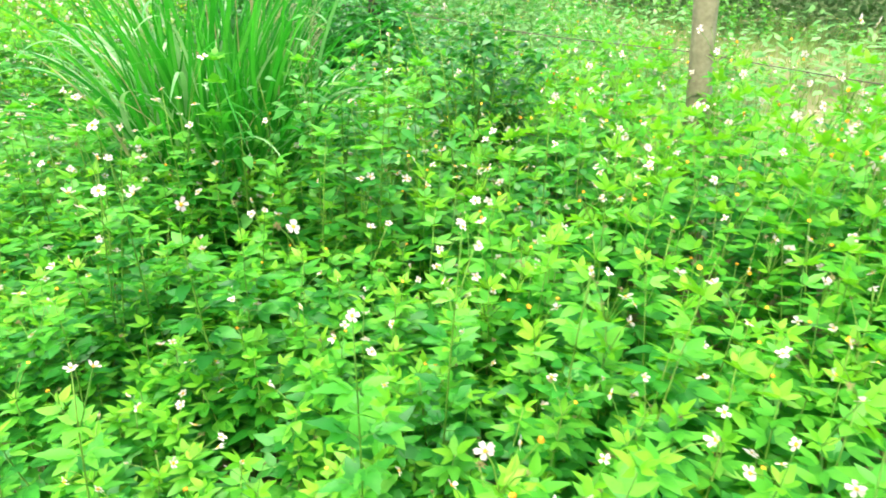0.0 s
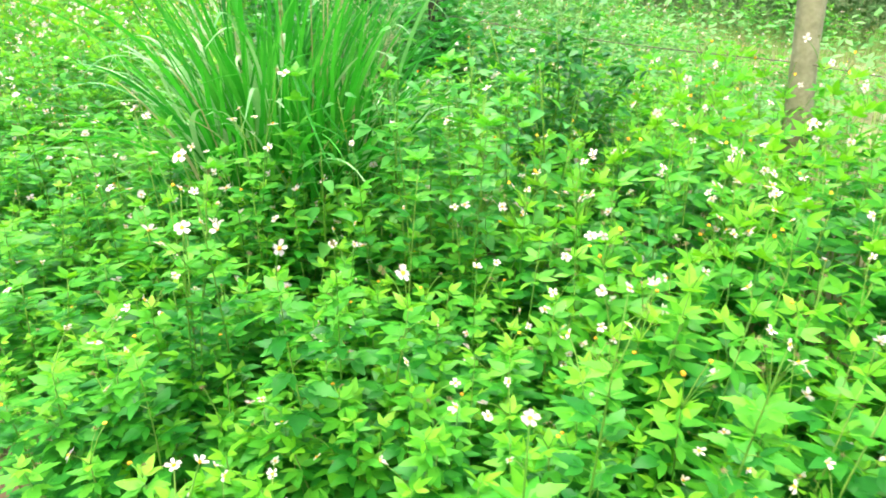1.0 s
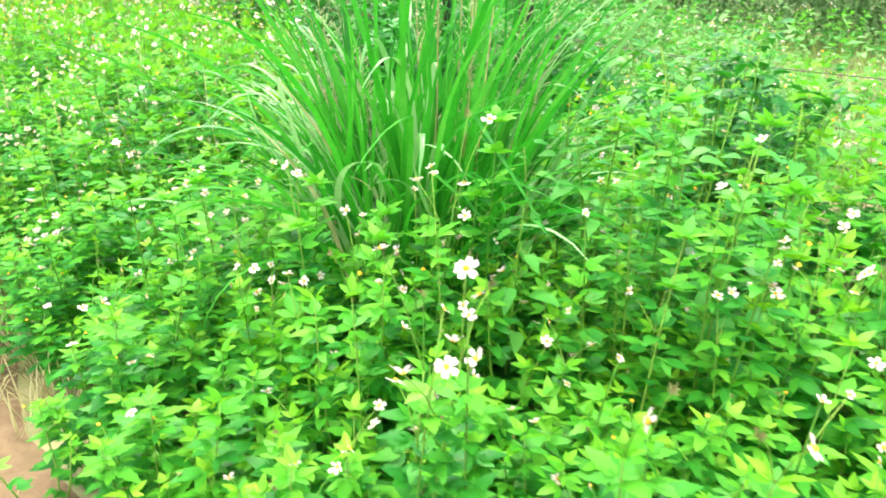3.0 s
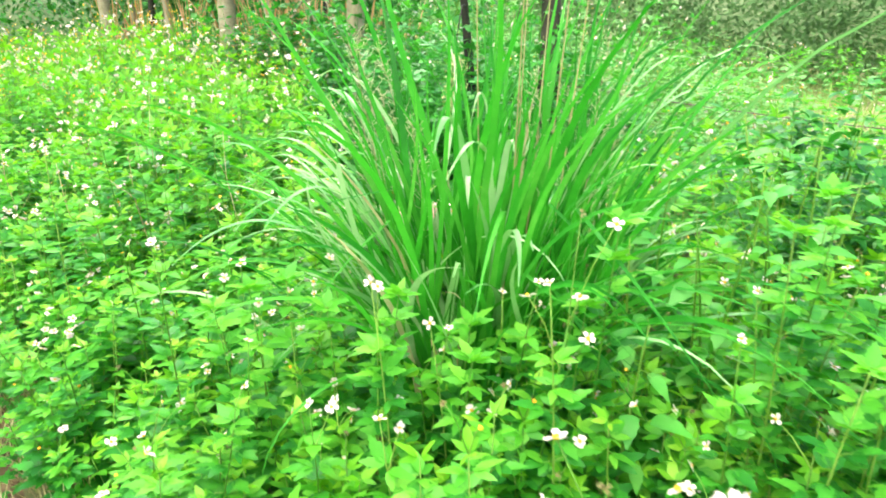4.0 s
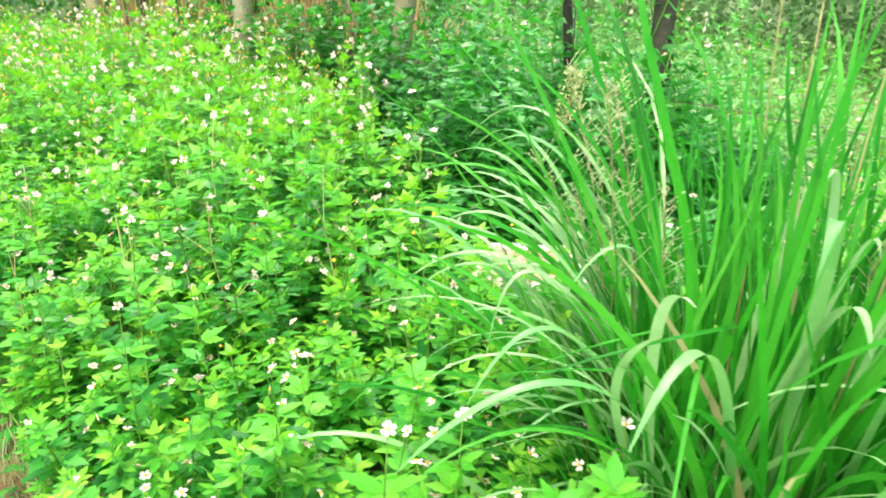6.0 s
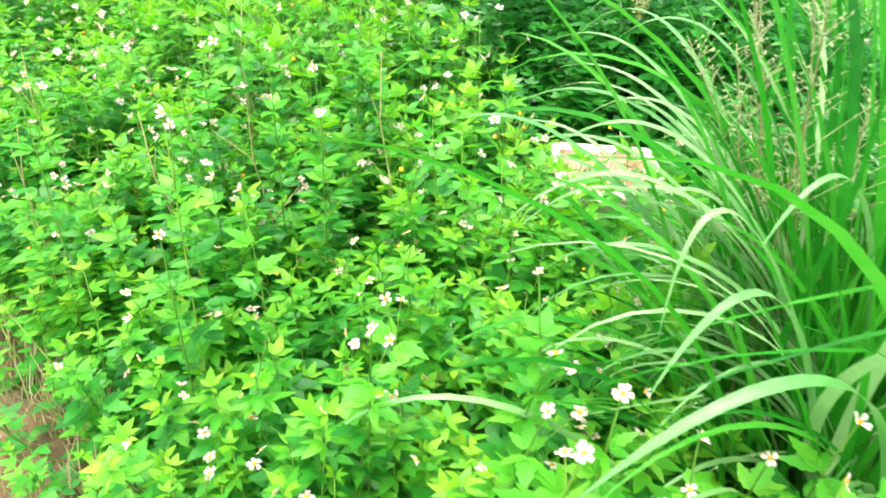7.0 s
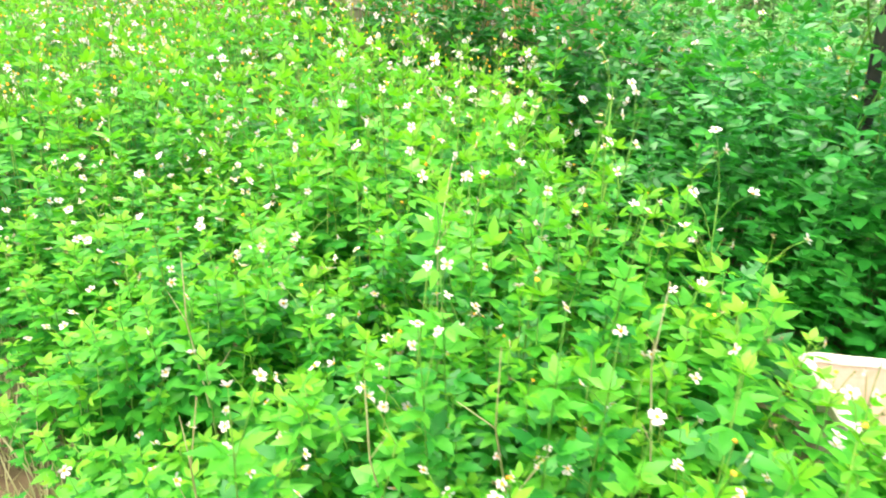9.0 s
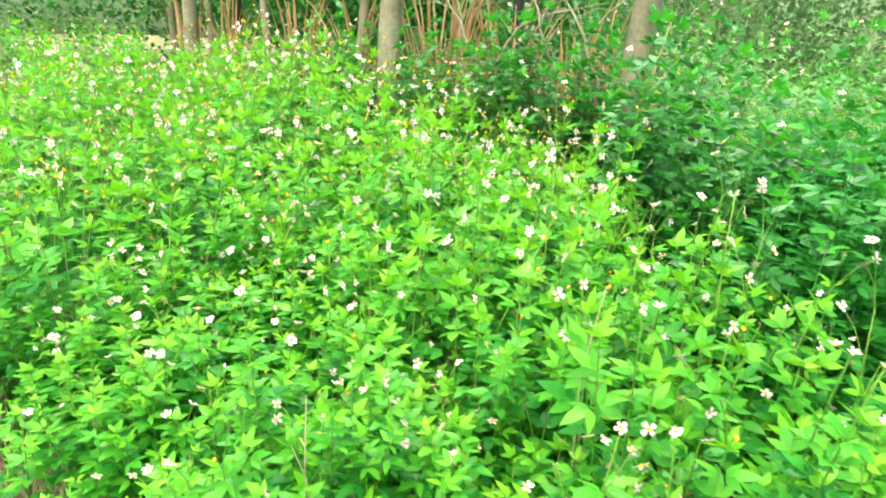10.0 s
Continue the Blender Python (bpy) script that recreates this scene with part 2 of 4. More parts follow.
# ---------------------------------------------------------------- ground
def make_ground():
    g = Geo()
    n = 60
    axis = [math.copysign(abs(k / n) ** 3 * 900, k) for k in range(-n, n + 1)]
    w = 2 * n + 1
    v = [(x - 1.5, y + 3, 0.03 * noise.noise((x * 0.9, y * 0.9, 0)) if abs(x) + abs(y) < 60 else 0.0) for y in axis for x in axis]
    f = []
    for j in range(w - 1):
        for i in range(w - 1):
            a = j * w + i
            f += [(a, a + 1, a + w + 1), (a, a + w + 1, a + w)]
    g.add(v, f)
    tagged(new("ground", g.mesh("ground", [M_GROUND])), "weedy field ground with thin grass and litter", "ground", kind="structure")
    g = Geo()
    v, f, cols = [], [], 7
    for i in range(121):
        s = -6 + 0.2 * i
        for k in range(cols):
            e = k / (cols - 1)
            p = -0.95 + (1.12 + 0.15 * smooth(3.2, 4.1, s)) * e + (0.09 * noise.noise((s * 1.7, e * 4, 2)) if 0 < k < cols else 0)
            v.append(tuple(ground_at(s, p, 0.045 - 0.02 * math.sin(math.pi * e) + 0.012 * noise.noise((s * 3, p * 3, 5)) - (0.05 if k in (0, cols - 1) else 0))))
    for i in range(120):
        for k in range(cols - 1):
            a = i * cols + k
            f += [(a, a + 1, a + cols + 1), (a, a + cols + 1, a + cols)]
    g.add(v, f)
    tagged(new("footpath", g.mesh("footpath", [M_SOIL])), "trodden bare brown earth footpath beside the weeds", "path", kind="structure")


def make_bank():
    """An added backdrop rise that closes the field and the far end of the path, hiding bright sky behind the bushes."""
    line = [ground_at(-16, 19), ground_at(-4, 17.5), ground_at(8, 17), ground_at(17, 16), ground_at(20.5, 11), ground_at(21, 3), ground_at(21, -8)]
    v, f, rows = [], [], 9
    pts = [line[i].lerp(line[i + 1], k / 24) for i in range(len(line) - 1) for k in range(24)]
    mid = ground_at(4, 2)
    for i, q in enumerate(pts):
        out = (q - mid).normalized()
        high = 3.2 + 0.7 * noise.noise(q * 0.35)
        for j in range(rows):
            t = j / (rows - 1)
            c = q + out * 2.4 * t ** 1.6 + Vector((0, 0, high * math.sin(t * math.pi / 2) - 0.1))
            v.append(tuple(c + 0.28 * noise.noise_vector(c * 1.3) + 0.1 * noise.noise_vector(c * 4)))
    for i in range(len(pts) - 1):
        for j in range(rows - 1):
            a = i * rows + j
            f += [(a, a + 1, a + rows + 1), (a, a + rows + 1, a + rows)]
    g = Geo()
    g.add(v, f)
    tagged(new("backdrop", g.mesh("backdrop", [M_BANK])), "added green backdrop bank closing the far field, haze put into its colour", "bank", kind="structure")


make_ground()
make_bank()

# ---------------------------------------------------------------- flowering herbs
rng = random.Random(11)


def compound_leaf(size, n, young=False):
    """A petiole with one end leaflet and two side leaflets."""
    g = Geo()
    pet = size * (0.13 if young else 0.32)
    slim = 1.04 if young else 1.0
    g.put(tube([(0, 0, 0), (0, pet * 0.5, 0.02 * size), (0, pet, 0)], [0.0012, 0.001, 0.0008], 3, 0, False), Matrix.Identity(4), 1)
    g.put(leaflet(size * (0.84 if young else 0.72), size * 0.37 * slim, n, 0.2, rng.uniform(0.02, 0.34)), Matrix.Translation((0, pet, 0)))
    for sgn in (-1, 1):
        turn = Matrix.Translation((0, pet * 0.92, 0)) @ Euler((rng.uniform(-0.2, 0.1), 0.15 * sgn, -sgn * rng.uniform(0.75, 1.05))).to_matrix().to_4x4()
        g.put(leaflet(size * (rng.uniform(0.6, 0.74) if young else rng.uniform(0.46, 0.58)), size * 0.255 * slim, n, 0.2, rng.uniform(0.02, 0.34)), turn)
    return g


def corolla(size, petals, cup0):
    g = Geo()
    for k in range(petals):
        a = 2 * math.pi * k / petals + rng.uniform(-0.2, 0.2)
        radius = size * rng.uniform(0.85, 1.08)
        w, r0 = radius * rng.uniform(0.28, 0.40), radius * 0.14
        cup = cup0 + rng.uniform(-0.45, 0.45)

        z = [0, cup * radius * 0.5, cup * radius * 0.7]
        v = [(-w * 0.35, r0, 0), (w * 0.35, r0, 0), (-w, radius * 0.68, z[1]), (0, radius * 0.64, z[1] - 0.06 * radius), (w, radius * 0.68, z[1]),
             (-w * 0.62, radius * 1.02, z[2]), (0, radius * 0.94, z[2]), (w * 0.62, radius * 1.02, z[2])]
        f = [(0, 3, 2), (0, 1, 3), (1, 4, 3), (2, 3, 6), (2, 6, 5), (3, 4, 7), (3, 7, 6)]
        q = Euler((0, 0, a)).to_matrix()
        g.add([tuple(q @ Vector(c)) for c in v], f)
    return g


def dome(radius, height, sides=8, rings=3):
    g = Geo()
    v, f = [(0, 0, height)], []
    for r in range(1, rings + 1):
        t = r / rings
        for k in range(sides):
            a = 2 * math.pi * (k + 0.5 * (r % 2)) / sides
            v.append((radius * math.sin(t * 1.7) * math.cos(a), radius * math.sin(t * 1.7) * math.sin(a), height * math.cos(t * 1.7)))
    for k in range(sides):
        f.append((0, 1 + k, 1 + (k + 1) % sides))
    for r in range(rings - 1):
        for k in range(sides):
            a, b = 1 + r * sides + k, 1 + r * sides + (k + 1) % sides
            f += [(a, a + sides, b), (b, a + sides, b + sides)]
    g.add(v, f)
    return g


def burr(radius, spikes, seed):
    """A ripe seed head: thin needles standing out all round."""
    r, v, f = random.Random(seed), [(0, 0, 0)], []
    for k in range(spikes):
        a, e = 2.4 * k, r.uniform(-0.3, 1.45)
        d = Vector((math.cos(a) * math.cos(e), math.sin(a) * math.cos(e), math.sin(e)))
        b = d.cross(Vector((0.2, 0.3, 0.93))).normalized() * radius * 0.1
        q, n = d * radius * 0.45, len(v)
        v += [tuple(q - b), tuple(q + b), tuple(d * radius * r.uniform(0.8, 1.1))]
        f += [(0, n, n + 2), (0, n + 2, n + 1)]
    g = Geo()
    g.add(v, f)
    return g


M_BURR = leaf_material("ripe seed needles", [(0.15, (0.10, 0.13, 0.03)), (0.5, (0.22, 0.20, 0.06)), (0.9, (0.34, 0.32, 0.12))], (0.2, 0.2, 0.06), 0.15, 0.7)
BURRS = [burr(0.013, 22, k).mesh("seed_head", [M_BURR]) for k in range(3)]
G_BURR = burr(0.012, 12, 5)
LEAVES = [compound_leaf(0.085, 9).mesh("leaf", [M_LEAF, M_STEM]) for _ in range(6)]
TIPS = [compound_leaf(0.062, 9, True).mesh("tip_leaf", [M_TIP, M_STEM]) for _ in range(3)]
YOUNG = [compound_leaf(0.074, 9, True).mesh("young_leaf", [M_YOUNG, M_STEM]) for _ in range(4)]
PETALS = [corolla(rng.uniform(0.0145, 0.0185), k, c).mesh("petals", [M_PETAL]) for k, c in ((5, 0.1), (5, 0.6), (5, -0.4), (4, 0.3), (5, 0.9), (6, 0.2))]
DISC = dome(0.0048, 0.005).mesh("disc", [M_DISC])
SPENT = dome(0.0062, 0.009).mesh("spent_head", [M_DISC])
G_LEAF = {n: [compound_leaf(0.087, n) for _ in range(6)] for n in (2, 3, 5)}
G_YOUNG = {n: [compound_leaf(0.074, n, True) for _ in range(5)] for n in (2, 3, 5)}
G_PETALS = [corolla(0.0178, k, c) for k, c in ((5, 0.1), (6, 0.3), (5, -0.2), (4, 0.3))]
G_DISC, G_SPENT = dome(0.0046, 0.005, 6, 2), dome(0.0062, 0.009, 6, 2)


def shoot_plan(r, height, lean, azimuth, blooms, nodes=11):
    """One upright shoot: stem points, leaf poses, flower poses."""
    out = Vector((math.cos(azimuth), math.sin(azimuth), 0))
    base = out * r.uniform(0.01, 0.03)
    pts = []
    for i in range(6):
        t = i / 5
        pts.append(base + out * (lean * t + 0.03 * math.sin(3 * t)) * height + Vector((0, 0, height * t)))
    leaves, spin = [], r.uniform(0, 6.28)
    for k in range(nodes):
        t = 0.26 + 0.74 * (k / (nodes - 1)) ** 0.8
        at = pts[0].lerp(pts[5], t)
        i = min(4, int(t * 5))
        at = pts[i].lerp(pts[i + 1], t * 5 - i)
        spin += 1.57 + r.uniform(-0.35, 0.35)
        for side in (0, 1):
            a = spin + math.pi * side + r.uniform(-0.25, 0.25)
            young = k >= nodes - 3
            lift = (-0.15 + 0.55 * t + r.uniform(-0.25, 0.3)) if not young else 0.12 + 0.32 * (k - nodes + 3) + r.uniform(-0.12, 0.25)
            size = (0.75 + 0.5 * math.sin(math.pi * t)) * r.uniform(0.75, 1.2) if not young else (1.15 - 0.14 * (k - nodes + 3)) * r.uniform(0.8, 1.15)
            m = Matrix.Translation(at) @ Euler((0, 0, a)).to_matrix().to_4x4() @ Euler((lift, r.uniform(-0.35, 0.35), 0)).to_matrix().to_4x4() @ Matrix.Scale(size, 4)
            leaves.append((2 if k == nodes - 1 else int(young), m))
            if nodes > 8 and 0.45 < t < 0.85 and r.random() < 0.4:
                bud = Matrix.Translation(at + Vector((0, 0, 0.012))) @ Euler((0, 0, a + 0.4)).to_matrix().to_4x4() @ Euler((r.uniform(0.6, 1.2), 0, 0)).to_matrix().to_4x4()
                leaves.append((1, bud @ Matrix.Scale(r.uniform(0.45, 0.7), 4)))
    heads, stalks = [], []
    for k in range(blooms):
        a, spread = r.uniform(0, 6.28), r.uniform(0.02, 0.09)
        top = pts[5] + Vector((math.cos(a) * spread, math.sin(a) * spread, r.uniform(0.05, 0.15)))
        stalks.append([pts[5], pts[5].lerp(top, 0.55) + Vector((0, 0, 0.015)), top])
        tilt = Euler((r.uniform(-1.3, 1.3), r.uniform(-1.3, 1.3), r.uniform(0, 6.28))).to_matrix().to_4x4()
        heads.append((r.random(), Matrix.Translation(top) @ tilt @ Matrix.Scale(r.uniform(0.8, 1.2), 4)))
    return pts, leaves, heads, stalks


def herb_plan(seed, shoots, blooms, nodes=11, tall=1.0):
    r = random.Random(seed)
    plans = []
    for k in range(shoots):
        a = 2 * math.pi * k / shoots + r.uniform(-0.5, 0.5)
        plans.append(shoot_plan(r, r.uniform(0.53, 0.80) * tall, r.uniform(0.04, 0.22) / tall, a, blooms[k] if k < len(blooms) else 0, nodes))
    return plans


def stem_geo(pts, stalks):
    g = tube(pts, [0.0036 - 0.0004 * i for i in range(6)], 4)
    for st in stalks:
        g.put(tube(st, [0.0016, 0.0013, 0.0013], 3), Matrix.Identity(4))
    return g


def herb_thing(seed, blooms, single_leaves, label):
    """A flowering herb with its stems, leaves and flower heads as parts."""
    plant = tagged(new("flowering_herb"), label, "wildflower", "white-flowered herbs beside the footpath")
    r, g = random.Random(seed + 900), Geo()
    for pts, leaves, heads, stalks in herb_plan(seed, 3, blooms):
        stem = part("stem", stem_geo(pts, stalks), [M_STEM], plant)
        if single_leaves:
            for young, m in leaves:
                ob = part("leaf", r.choice((LEAVES, YOUNG, TIPS)[young]), None, plant)
                ob.matrix_basis = m
        else:
            for young, m in leaves:
                v, f, sl = (r.choice(G_YOUNG[5]) if young else r.choice(G_LEAF[5])).arrays()
                t = Geo()
                t.add(v, f)
                t.m = [np.where(sl == 1, 2, (0, 1, 3)[young])]
                g.put(t, m)
        for kind, m in heads:
            if kind < 0.72:
                head = part("flower_head", r.choice(PETALS), None, plant, "white petals round a yellow disc")
                head.matrix_basis = m
                part("disc", DISC, None, head)
            elif kind < 0.82:
                head = part("seed_head", SPENT, None, plant, "orange-yellow flower head without petals")
                head.matrix_basis = m
            else:
                head = part("seed_head", r.choice(BURRS), None, plant, "brownish green needle-like seed head")
                head.matrix_basis = m
    if not single_leaves:
        tagged(part("foliage", g, [M_LEAF, M_YOUNG, M_STEM, M_TIP], plant), kind="stuff")
    return plant


BLOOMS = [(2, 1, 0), (0, 0, 0), (2, 1, 1), (0, 1, 1), (1, 1, 2), (0, 0, 0), (3, 2, 1)]
LABELS = {0: "green herb with serrated compound leaves, not in flower", 1: "green serrated herb with one small white daisy-like flower"}


def herb_label(b):
    return LABELS.get(sum(b), "green serrated herb with several small white yellow-centred flowers")


def canopy(s, p):
    """How tall the herbs stand, as a share of the modelled plant."""
    h = 0.92 + 0.36 * smooth(3.2, 5.8, s) + 0.10 * noise.noise((s * 1.3, p * 1.3, 7.7))
    inner = 0.16 * smooth(3.2, 4.1, s)
    h *= 0.62 + 0.38 * smooth(0.05 + inner, 0.42 + 1.6 * inner, p)
    h *= 1 + 0.26 * smooth(6.2, 8.0, s) * smooth(1.2, 2.6, p) * smooth(10.0, 8.4, s)
    h *= 1 - 0.14 * smooth(8.4, 11.0, s)
    h *= 1 - 0.06 * smooth(0.8, 0.5, (ground_at(s, p) - TROUGH).length) - 0.12 * smooth(0.5, 0.33, (ground_at(s, p) - TROUGH).length)
    h *= 1 + 0.25 * smooth(0.6, 0.25, (ground_at(s, p) - Vector((-1.3, 2.05, 0))).length)
    h *= 1 - 0.3 * smooth(0.5, 0.2, (ground_at(s, p) - ground_at(2.16, 2.42)).length)
    return h


CLUMP = Vector((-1.35, 2.67, 0))
TROUGH = Vector((-1.826, 3.878, 0))


def kept_clear(q):
    """Round the grass clump's foot, and the hollow with the trough."""
    d = q - TROUGH
    return (q - CLUMP).length < 0.31 or (-0.27 < d.x < 0.3 and -0.26 < d.y < 0.3)


def in_thicket(s, p):
    edge = 2.08 + 0.2 * noise.noise((s * 1.1, 0, 3)) + 0.95 * smooth(4.6, 6.2, s)
    return 3.0 < s < 9.4 and p > edge


def stretch(h):
    """Taller plants grow more in height than in leaf size."""
    w = 0.9 * h ** 0.1
    return Matrix.Diagonal((w, w, h / 1.2, 1))


def plot(s0, s1, p0, p1, step, r):
    s = s0
    while s < s1:
        p = p0
        while p < p1:
            a, b = s + r.uniform(-0.5, 0.5) * step, p + r.uniform(-0.5, 0.5) * step
            yield a, b
            p += step
        s += step


def plant_near():
    near, r = [], random.Random(5)
    spots = [c for c in plot(0.35, 6.3, 0.2, 1.3, 0.152, r) if not kept_clear(ground_at(*c)) and c[1] > 0.16 + 0.1 * smooth(2.5, 3.1, c[0]) + 0.11 * smooth(3.3, 4.1, c[0])]
    models = {}
    for single in (True, False):
        for k, b in enumerate(BLOOMS):
            models[single, k] = herb_thing(40 + k + 20 * single, b, single, herb_label(b))
    used = set()
    for s, p in spots:
        single = p < 0.345 + 0.09 * smooth(3.2, 4.1, s) and 1.4 < s < 5.2
        rich = 0.3 + 0.6 * smooth(2.4, 4.0, s) + 0.4 * smooth(1.9, 1.1, s)
        k = r.choice((0, 2, 4, 6)) if r.random() < rich else r.choice((1, 3, 5, 0))
        m = Matrix.Translation(ground_at(s, p, 0.0)) @ Euler((r.uniform(-0.14, 0.14), r.uniform(-0.14, 0.14), r.uniform(0, 6.28))).to_matrix().to_4x4()
        m = m @ stretch(canopy(s, p) * r.uniform(0.82, 1.12))
        if (single, k) in used:
            copy_thing(models[single, k], m)
        else:
            used.add((single, k))
            models[single, k].matrix_basis = m
    for key, ob in models.items():
        if key not in used:
            ob.matrix_basis = Matrix.Translation(ground_at(rng.uniform(1, 5), 0.7))


def tall_herb(seed, where, height):
    """A lanky herb whose forked flower stalks stand above the others."""
    r = random.Random(seed)
    plant = tagged(new("tall_herb"), "lanky herb with forked bare stalks and small white flowers", "wildflower", "tall herbs above the meadow")
    plant.location = where
    pts = [Vector((0.05 * math.sin(2 * t + seed), 0.05 * t, height * t)) for t in (0, 0.2, 0.4, 0.6, 0.8, 1)]
    part("stem", tube(pts, [0.004, 0.0036, 0.0032, 0.0028, 0.0024, 0.002], 4), [M_STEM], plant)
    for k in range(14):
        t = 0.2 + 0.55 * (k // 2) / 6
        i = min(4, int(t * 5))
        a = 1.57 * (k // 2) + math.pi * (k % 2) + r.uniform(-0.3, 0.3)
        ob = part("leaf", r.choice(LEAVES), None, plant)
        ob.matrix_basis = Matrix.Translation(pts[i].lerp(pts[i + 1], t * 5 - i)) @ Euler((0, 0, a)).to_matrix().to_4x4() @ Euler((r.uniform(0.1, 0.7), 0, 0)).to_matrix().to_4x4() @ Matrix.Scale(1.15 - 0.6 * t, 4)
    for k in range(5):
        q = pts[4 if k < 2 else 5].lerp(pts[3], 0.3 * (k % 2))
        a = r.uniform(0, 6.28)
        top = q + Vector((math.cos(a) * r.uniform(0.03, 0.12), math.sin(a) * r.uniform(0.03, 0.12), r.uniform(0.08, 0.22)))
        part("flower_stalk", tube([q, q.lerp(top, 0.5) + Vector((0, 0, 0.02)), top], [0.0016, 0.0013, 0.0013], 3), [M_STEM], plant)
        m = Matrix.Translation(top) @ Euler((r.uniform(-0.8, 0.8), r.uniform(-0.8, 0.8), a)).to_matrix().to_4x4()
        if k < 4:
            head = part("flower_head", r.choice(PETALS), None, plant, "white petals round a yellow disc")
            head.matrix_basis = m
            part("disc", DISC, None, head)
        else:
            head = part("seed_head", r.choice(BURRS), None, plant, "brownish green needle-like seed head")
            head.matrix_basis = m


def lone_flower(seed, x, y, z, flowers=1):
    """A single herb shoot that carries one or two open flowers."""
    r = random.Random(seed)
    plant = tagged(new("flowering_shoot"), "upright green shoot with a small white flower on top", "wildflower", "white flowers on single shoots")
    foot = Vector((x + r.uniform(-0.06, 0.06), y + r.uniform(-0.03, 0.1), 0))
    plant.location = foot
    top = Vector((x, y, z)) - foot
    pts = [Vector((top.x * t * t, top.y * t * t, z * t)) for t in (0, 0.2, 0.4, 0.6, 0.8, 1)]
    part("stem", tube(pts, [0.0034, 0.0032, 0.0028, 0.0022, 0.0017, 0.0013], 4), [M_STEM], plant)
    spin = r.uniform(0, 6.28)
    pairs = 6 if z < 0.74 else 9
    for k in range(2 * pairs):
        t = 0.32 + (0.5 if flowers else 0.6) * (k // 2) / (pairs - 1)
        i = min(4, int(t * 5))
        a = spin + 1.57 * (k // 2) + math.pi * (k % 2) + r.uniform(-0.3, 0.3)
        ob = part("leaf", r.choice(YOUNG if k > 2 * pairs - 5 else LEAVES), None, plant)
        ob.matrix_basis = Matrix.Translation(pts[i].lerp(pts[i + 1], t * 5 - i)) @ Euler((0, 0, a)).to_matrix().to_4x4() @ Euler((r.uniform(0.1, 0.8), 0, 0)).to_matrix().to_4x4() @ Matrix.Scale(r.uniform(0.8, 1.1), 4)
    if not flowers:
        tagged(plant, "upright green shoot with a bright leafy tip")
        for k in range(4):
            ob = part("tip_leaf", r.choice(YOUNG), None, plant)
            ob.matrix_basis = Matrix.Translation(pts[5]) @ Euler((0, 0, spin + 1.57 * k)).to_matrix().to_4x4() @ Euler((r.uniform(0.3, 1.0), 0, 0)).to_matrix().to_4x4() @ Matrix.Scale(r.uniform(0.6, 0.95), 4)
    for k in range(flowers + (seed % 3 == 0) if flowers else 0):
        end = top + Vector((r.uniform(0.02, 0.05), r.uniform(-0.03, 0.03), r.uniform(-0.03, 0.02))) * k
        if k:
            part("flower_stalk", tube([pts[4], end], [0.0014, 0.0012], 3), [M_STEM], plant)
        head = part("flower_head", r.choice(PETALS), None, plant, "white petals round a yellow disc")
        head.matrix_basis = Matrix.Translation(end) @ Euler((r.uniform(-0.3, 1.25), r.uniform(-0.8, 0.8), r.uniform(-0.8, 0.8))).to_matrix().to_4x4() @ Matrix.Scale(r.uniform(0.62, 0.86), 4)
        part("disc", DISC, None, head)


def herb_geo(seed, blooms, n, shoots=3, nodes=8, big=1.0, tall=1.0):
    """A whole herb as one bunch of triangles; slots: leaf, young leaf, stem, petal, disc."""
    r, g = random.Random(seed), Geo()
    for pts, leaves, heads, stalks in herb_plan(seed, shoots, blooms, nodes, tall):
        v, f, _ = tube([pts[0], pts[2], pts[5]], [0.0036, 0.003, 0.0018], 3).arrays()
        g.add(v, f, 2)
        for st in stalks:
            v, f, _ = tube(st, [0.0018, 0.0015, 0.0015], 3, 0, False).arrays()
            g.add(v, f, 2)
        for young, m in leaves:
            v, f, sl = r.choice(G_YOUNG[n] if young else G_LEAF[n]).arrays()
            keep = sl == 0
            mm = np.array(m @ Matrix.Scale(big, 4))
            g.v.append(v @ mm[:3, :3].T + mm[:3, 3])
            g.f.append(f[keep] + g.n)
            g.m.append(np.full(keep.sum(), (0, 1, 6)[young]))
            g.n += len(v)
        for st in stalks:
            a, up = r.uniform(0, 6.28), r.uniform(0.03, 0.13)
            top = st[0] + Vector((math.cos(a) * r.uniform(0.02, 0.08), math.sin(a) * r.uniform(0.02, 0.08), up + 0.03))
            v, f, _ = tube([st[0], st[0].lerp(top, 0.5) + Vector((0, 0, 0.012)), top], [0.0016, 0.0013, 0.0013], 3, 0, False).arrays()
            g.add(v, f, 2)
            heads.append((r.choice((0.75, 0.9, 0.9)), Matrix.Translation(top) @ Euler((r.uniform(-0.6, 0.6), r.uniform(-0.6, 0.6), a)).to_matrix().to_4x4()))
        for kind, m in heads:
            mm = np.array(m)
            for src, slot in (((r.choice(G_PETALS), 3), (G_DISC, 4)) if kind < 0.72 else (((G_SPENT, 4),) if kind < 0.82 else ((G_BURR, 5),))):
                v, f, _ = src.arrays()
                g.add(v @ mm[:3, :3].T + mm[:3, 3], f, slot)
    return g


def scatter(name, label, category, spots, models, materials, grow, r):
    big = Geo()
    for s, p in spots:
        m = Matrix.Translation(ground_at(s, p, -0.01)) @ Euler((r.uniform(-0.16, 0.16), r.uniform(-0.16, 0.16), r.uniform(0, 6.28))).to_matrix().to_4x4()
        big.put(r.choice(models), m @ stretch(grow(s, p) * r.uniform(0.8, 1.18)))
    return tagged(new(name, big.mesh(name, materials)), label, category, kind="stuff")


